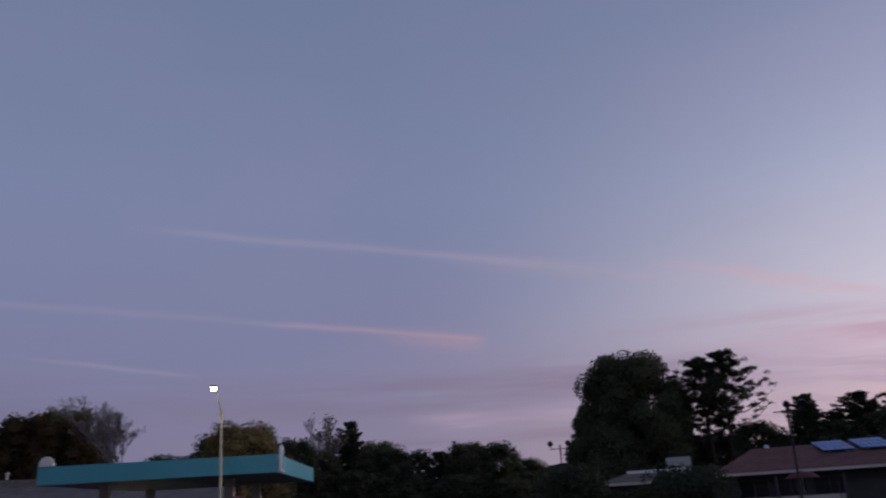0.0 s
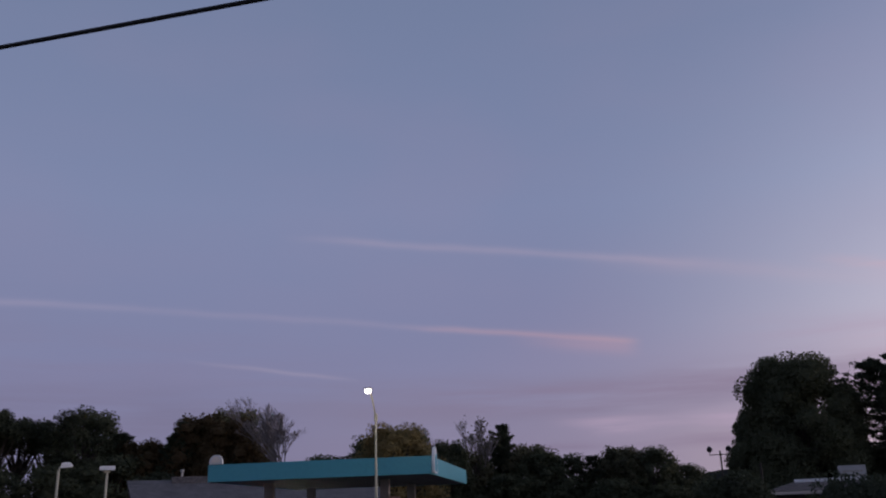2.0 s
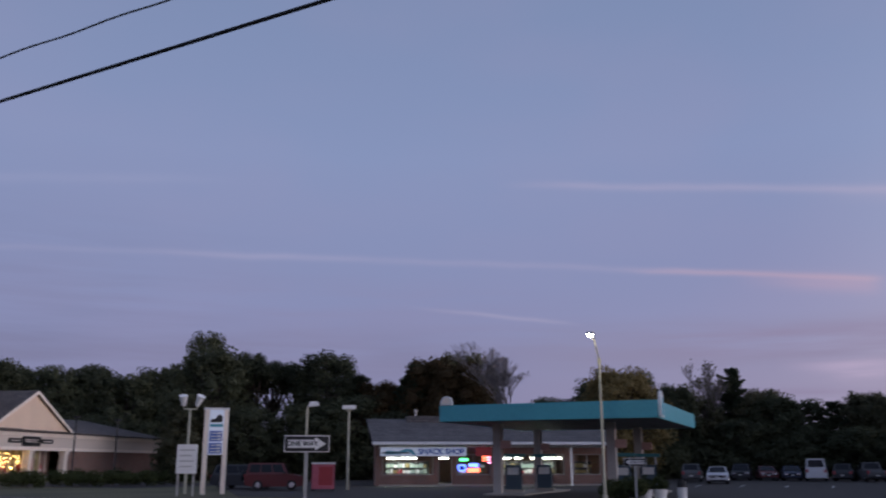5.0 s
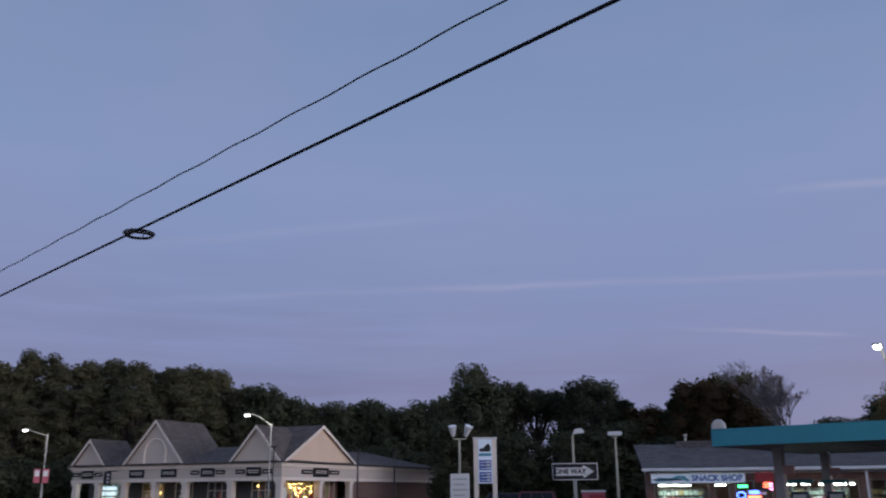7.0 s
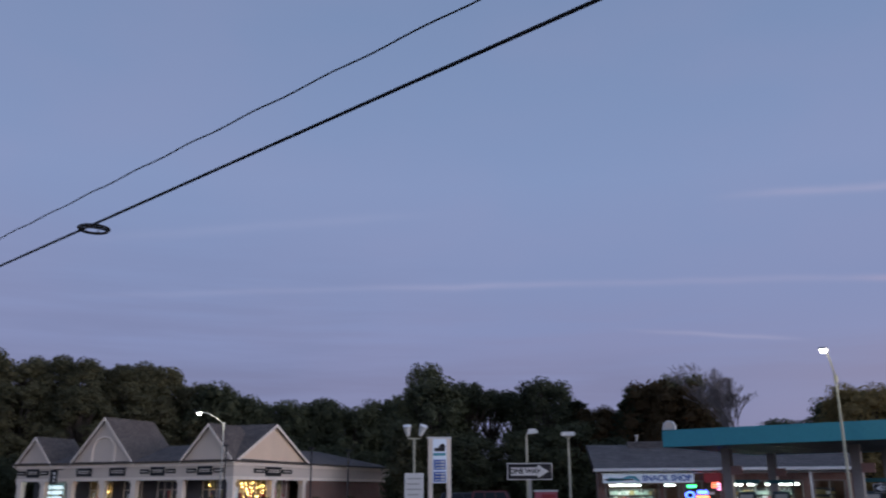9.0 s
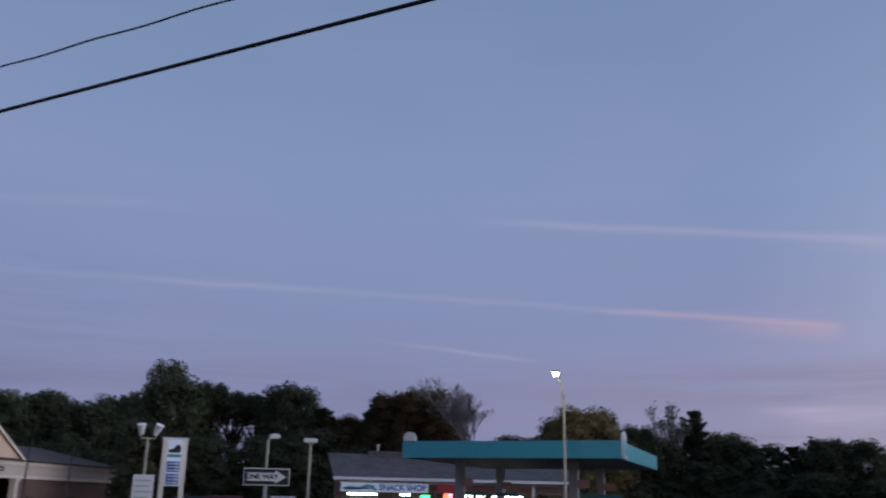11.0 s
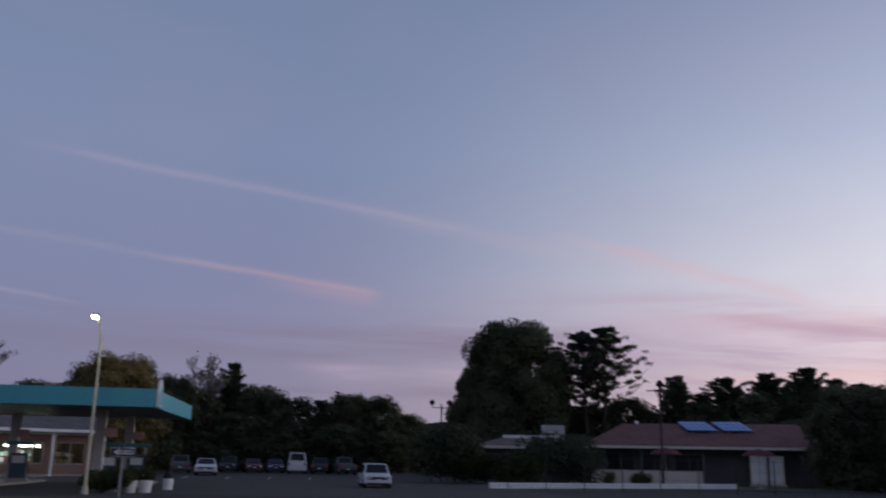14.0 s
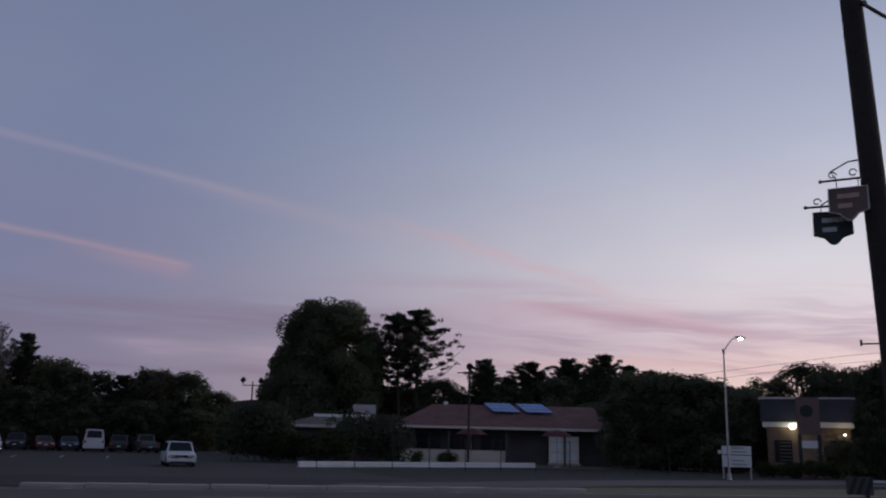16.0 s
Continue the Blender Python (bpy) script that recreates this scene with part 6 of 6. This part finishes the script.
for x in (0.9, 5.0):
    w = box("window", (x, x + 1.3, 0.34, 0.39, 0.9, 2.6), GLASSDARK, bank, "window with blinds")
    for q in range(6):
        box("blind", (x + 0.35, x + 1.25, 0.31, 0.335, 1.0 + q * 0.27, 1.12 + q * 0.27), SIDEROAD, w)
lamp = thing("wall_lamp", bank.matrix_basis @ Vector((2.3, 0.3, 3.62)), BANK_YAW, "bright wall lamp on the bank's corner", "wall lamp")
box("bracket", (-0.08, 0.08, -0.25, 0.1, 0.0, 0.08), DARKMETAL, lamp)
bm = bmesh.new()
bmesh.ops.create_uvsphere(bm, u_segments=12, v_segments=8, radius=0.15, matrix=Matrix.Translation((0, -0.4, -0.02)))
part("lens", bm, LAMP_WALL, lamp, "glowing lens")
point_light("wall_lamp_light", bank.matrix_basis @ Vector((2.3, -1.3, 3.3)), 9, (1.0, 0.78, 0.45), 0.2)
point_light("side_lamp_light", bank.matrix_basis @ Vector((6.0, -0.8, 2.9)), 15, (1.0, 0.74, 0.35), 0.2)
sl = thing("wall_lamp", bank.matrix_basis @ Vector((6.0, 0.3, 3.1)), BANK_YAW, "warm wall lamp half hidden by leaves", "wall lamp")
box("bracket", (-0.08, 0.08, -0.3, 0.1, 0.0, 0.08), DARKMETAL, sl)
bm = bmesh.new()
bmesh.ops.create_uvsphere(bm, u_segments=10, v_segments=6, radius=0.07, matrix=Matrix.Translation((0, -0.45, -0.02)))
part("lens", bm, LAMP_WALL, sl, "glowing lens")
pylon = thing("pylon_sign", at(-44.1, 66), -44, "brown pylon sign between two dark posts", "sign")
box("cabinet", (-0.75, 0.75, -0.22, 0.22, 2.9, 5.45), BROWNSIGN, pylon, "brown sign cabinet", 0.03)
bm = bmesh.new()
bmesh.ops.create_cone(bm, cap_ends=True, segments=18, radius1=0.42, radius2=0.42, depth=0.03, matrix=Matrix.Translation((-0.1, -0.24, 4.5)) @ Matrix.Rotation(radians(90), 4, "X"))
part("emblem", bm, DARKMETAL, pylon, "round dark emblem")
box("base", (-0.7, 0.7, -0.25, 0.25, 0, 0.6), BRICK, pylon)
for s in (-0.62, 0.62):
    box("post", (s - 0.12, s + 0.12, -0.15, 0.15, 0.6, 2.9), DARKMETAL, pylon)
box("lower_panel", (-0.5, 0.5, -0.12, 0.12, 2.0, 2.5), SIGNWHITE, pylon)
for az, d, w, h in ((-42.6, 63, 3.2, 1.2), (-45.2, 64, 3.4, 1.25), (-47.6, 66, 3.0, 1.2)):
    bush(w, h, 1.4, int(-az * 7), HEDGE, "low dark hedge before the bank", at(az, d), -44, 1400, 0.1, "hedge", "hedges before the bank")
bush(1.9, 3.2, 1.6, 88, LEAF_OLIVE, "small leafy shrub lit by the wall lamp", at(-45.9, 71.5), 0, 1500, 0.12)
broad_tree(8.0, 5.2, LEAF_GREEN, 57, 0.1, 9000, 60, 0.14, 1.0, "dark leafy tree beside the bank", at(-48.3, 68), core=0.6)
guard = thing("guardrail_end", at(-46.6, 40), -40, "end of a steel guardrail with a striped marker", "guardrail")
for x in (0.3, 2.3, 4.3):
    box("post", (x - 0.08, x + 0.08, 0.05, 0.2, 0, 0.7), BARK, guard)
bm = bmesh.new()
add_prism(bm, [(-0.04, 0.38), (-0.1, 0.45), (-0.02, 0.52), (-0.1, 0.6), (-0.04, 0.68), (0.02, 0.68), (0.02, 0.38)], 0.0, 5.0, "x")
part("beam", bm, GALV, guard, "ribbed steel beam")
mk = box("marker", (-0.5, 0.5, -0.16, -0.11, 0.1, 0.8), SIDEROAD, guard, "striped end marker")
for q in range(3):
    bm = bmesh.new()
    add_prism(bm, [(-0.45 + q * 0.3, 0.12), (-0.3 + q * 0.3, 0.12), (-0.05 + q * 0.3, 0.78), (-0.2 + q * 0.3, 0.78)], -0.172, -0.162, "y")
    part("stripe", bm, SIGNBLACK, mk)


# ---- vehicles ----
def car_paint(name, c):
    m = material(name, c, 0.4, 0.06, 0.6, 4, 0.0)
    m.node_tree.nodes["Principled BSDF"].inputs["Coat Weight"].default_value = 0.25
    return m


PAINT = {"white": car_paint("white_car_paint", (0.6, 0.6, 0.61)), "silver": car_paint("silver_car_paint", (0.08, 0.081, 0.083)), "red": car_paint("red_car_paint", (0.11, 0.012, 0.014)),
         "black": car_paint("black_car_paint", (0.02, 0.021, 0.025)), "blue": car_paint("blue_car_paint", (0.02, 0.03, 0.07))}


def vehicle(where, yaw, paint, label, kind="suv", category="car", lit=False, name="parked_car"):
    """Front towards -y. The outline runs from front to back."""
    L, W, H, belt = {"suv": (4.5, 1.8, 1.68, 0.98), "sedan": (4.6, 1.78, 1.44, 0.92), "van": (5.2, 1.95, 2.15, 1.15), "jeep": (4.0, 1.75, 1.78, 1.05), "pickup": (5.3, 1.9, 1.8, 1.05)}[kind]
    ob = thing(name, where, yaw, label, category, "vehicles in the lot" if name == "parked_car" else "")
    bm = bmesh.new()
    h, w = L / 2, W / 2
    prof = [(-h, 0.32), (-h, belt - 0.28), (-h + 0.12, belt - 0.14), (-h + 0.95, belt), (h - 0.05, belt + 0.02), (h, belt - 0.2), (h, 0.34), (h - 0.4, 0.24), (-h + 0.4, 0.24)]
    if kind == "van":
        prof[2], prof[3] = (-h + 0.1, belt - 0.1), (-h + 0.6, belt)
    add_prism(bm, prof, -w, w, "x")
    part("body", bm, PAINT[paint], ob, paint + " body", 0.05)
    a0, a1, b0, b1 = {"suv": (-h + 1.0, -h + 1.65, h - 0.35, h - 0.1), "sedan": (-h + 1.15, -h + 1.95, h - 1.35, h - 0.7), "van": (-h + 0.55, -h + 1.1, h - 0.1, h - 0.04), "jeep": (-h + 1.1, -h + 1.45, h - 0.25, h - 0.1), "pickup": (-h + 1.3, -h + 1.9, h - 2.1, h - 1.95)}[kind]
    bm = bmesh.new()
    lo = [(-w + 0.04, a0), (w - 0.04, a0), (w - 0.04, b1), (-w + 0.04, b1)]
    hi = [(-w + 0.2, a1), (w - 0.2, a1), (w - 0.2, b0), (-w + 0.2, b0)]
    vl = [bm.verts.new((x, y, belt - 0.02)) for x, y in lo]
    vh = [bm.verts.new((x, y, H)) for x, y in hi]
    bm.faces.new(vh)
    for i in range(4):
        bm.faces.new((vl[i], vl[(i + 1) % 4], vh[(i + 1) % 4], vh[i]))
    part("cabin", bm, PAINT[paint], ob, "", 0.04)

    def quad(nm, i, f0, f1, g0, g1, mat, label=""):
        j = (i + 1) % 4
        a, b, c, d = [Vector(v) for v in ((*lo[i], belt), (*lo[j], belt), (*hi[j], H), (*hi[i], H))]
        def pt(u, v):
            return (a * (1 - u) + b * u) * (1 - v) + (d * (1 - u) + c * u) * v
        nrm = (b - a).cross(d - a).normalized() * 0.025
        bm = bmesh.new()
        q = [pt(f0, g0), pt(f1, g0), pt(f1, g1), pt(f0, g1)]
        f = [bm.verts.new(p + nrm) for p in q]
        g = [bm.verts.new(p - nrm) for p in q]
        bm.faces.new(f)
        bm.faces.new(g[::-1])
        for m in range(4):
            bm.faces.new((f[m], g[m], g[(m + 1) % 4], f[(m + 1) % 4]))
        part(nm, bm, mat, ob, label)
    quad("windscreen", 0, 0.07, 0.93, 0.1, 0.9, GLASSDARK, "dark windscreen")
    quad("rear_window", 2, 0.1, 0.9, 0.2, 0.88, GLASSDARK, "dark rear window")
    for i in (1, 3):
        for f0, f1 in ((0.06, 0.33), (0.36, 0.63), (0.66, 0.92)) if kind != "pickup" else ((0.1, 0.85),):
            quad("side_window", i, f0, f1, 0.16, 0.86, GLASSDARK, "dark side window")
    for sx2 in (-1, 1):
        for y in (-h + 0.85, h - 0.9):
            bm = bmesh.new()
            add_tube(bm, (sx2 * (w - 0.2), y, 0.34), (sx2 * (w + 0.01), y, 0.34), 0.34, 0.34, 18)
            t = part("tyre", bm, BLACK, ob, "black tyre", 0.02)
            bm = bmesh.new()
            add_tube(bm, (sx2 * (w + 0.005), y, 0.34), (sx2 * (w + 0.025), y, 0.34), 0.2, 0.18, 12)
            part("rim", bm, CHROME, t, "metal rim")
        box("headlight", (sx2 * (w - 0.32) - 0.2, sx2 * (w - 0.32) + 0.2, -h - 0.03, -h + 0.1, belt - 0.34, belt - 0.18), CHROME, ob, "clear headlight", 0.02)
        box("tail_light", (sx2 * (w - 0.16) - 0.1, sx2 * (w - 0.16) + 0.1, h - 0.06, h + 0.02, belt - 0.3, belt - 0.02), TAIL if lit else SIGNRED, ob, "red tail light", 0.01)
        box("mirror", (sx2 * (w + 0.1) - 0.09, sx2 * (w + 0.1) + 0.09, a0 + 0.15, a0 + 0.3, belt + 0.02, belt + 0.18), BLACK, ob, "", 0.02)
    box("grille", (-0.62, 0.62, -h - 0.025, -h + 0.05, belt - 0.40, belt - 0.2), BLACK, ob, "dark grille", 0.01)
    box("air_dam", (-w + 0.2, w - 0.2, -h - 0.07, -h + 0.05, 0.2, 0.36), BLACK, ob, "dark lower intake", 0.01)
    for y in (-h, h):
        box("bumper", (-w + 0.02, w - 0.02, y - 0.06, y + 0.06, 0.33, 0.52), BLACK if kind in ("jeep", "pickup") else PAINT[paint], ob, "", 0.03)
        box("plate", (-0.16, 0.16, y - 0.075 if y < 0 else y + 0.062, y - 0.062 if y < 0 else y + 0.075, 0.52, 0.62), SIGNWHITE, ob)
    if kind == "pickup":
        box("load_bed", (-w + 0.1, w - 0.1, h - 1.85, h - 0.12, belt + 0.0, belt + 0.025), BLACK, ob)
    if kind == "jeep":
        bm = bmesh.new()
        add_tube(bm, (0, h + 0.03, 0.95), (0, h + 0.25, 0.95), 0.36, 0.36, 18)
        part("spare_wheel", bm, BLACK, ob, "black spare wheel", 0.03)
    return ob


small = vehicle(at(-4.95, 55.5), 1, "white", "white compact four-wheel-drive car parked facing the road", "suv")
small.scale = (0.92, 0.88, 0.84)
vehicle(at(0.0, 96), 180, "white", "white van parked with its rear window showing", "van", "van")
vehicle(at(5.6, 82), 4, "white", "white sedan parked facing the road", "sedan")
vehicle(at(7.1, 90), 184, "silver", "silver hatchback parked beside the trees", "suv")
vehicle(at(2.8, 98), 10, "red", "dark red sedan parked under the trees", "sedan")
vehicle(at(1.4, 98), 5, "blue", "dark blue sedan parked under the trees", "sedan")
vehicle(at(-1.5, 97), 175, "black", "black car parked beside the white van", "suv")
vehicle(at(-2.9, 95), 190, "silver", "silver pickup parked under the trees", "pickup", "pickup")
vehicle(at(4.2, 98), 0, "black", "black car parked under the trees", "suv")
vehicle(at(-6.9, 150), 20, "silver", "pale car far down the side lane", "sedan")
vehicle(at(33.4, 62), 120, "red", "red off-road car parked by the wood", "jeep")
vehicle(at(35.3, 66), 100, "black", "dark car parked beside the red one", "suv")
vehicle(at(60.2, 64), 75, "black", "dark car with lit tail lights before the shops", "sedan", lit=True)

# cables beyond the right-hand trees
for z, off2 in ((9.6, 0.0), (10.4, 0.6)):
    bm = bmesh.new()
    add_path(bm, [at(-30, 120, z), at(-38, 112, z + 0.4), at(-46, 104, z + 1.6), at(-60, 100, z + 3)], 0.018, 5)
    tagged(new("distant_wire", mesh_of("distant_wire", bm, CABLE)), "thin dark wire strung beyond the trees", "cable")
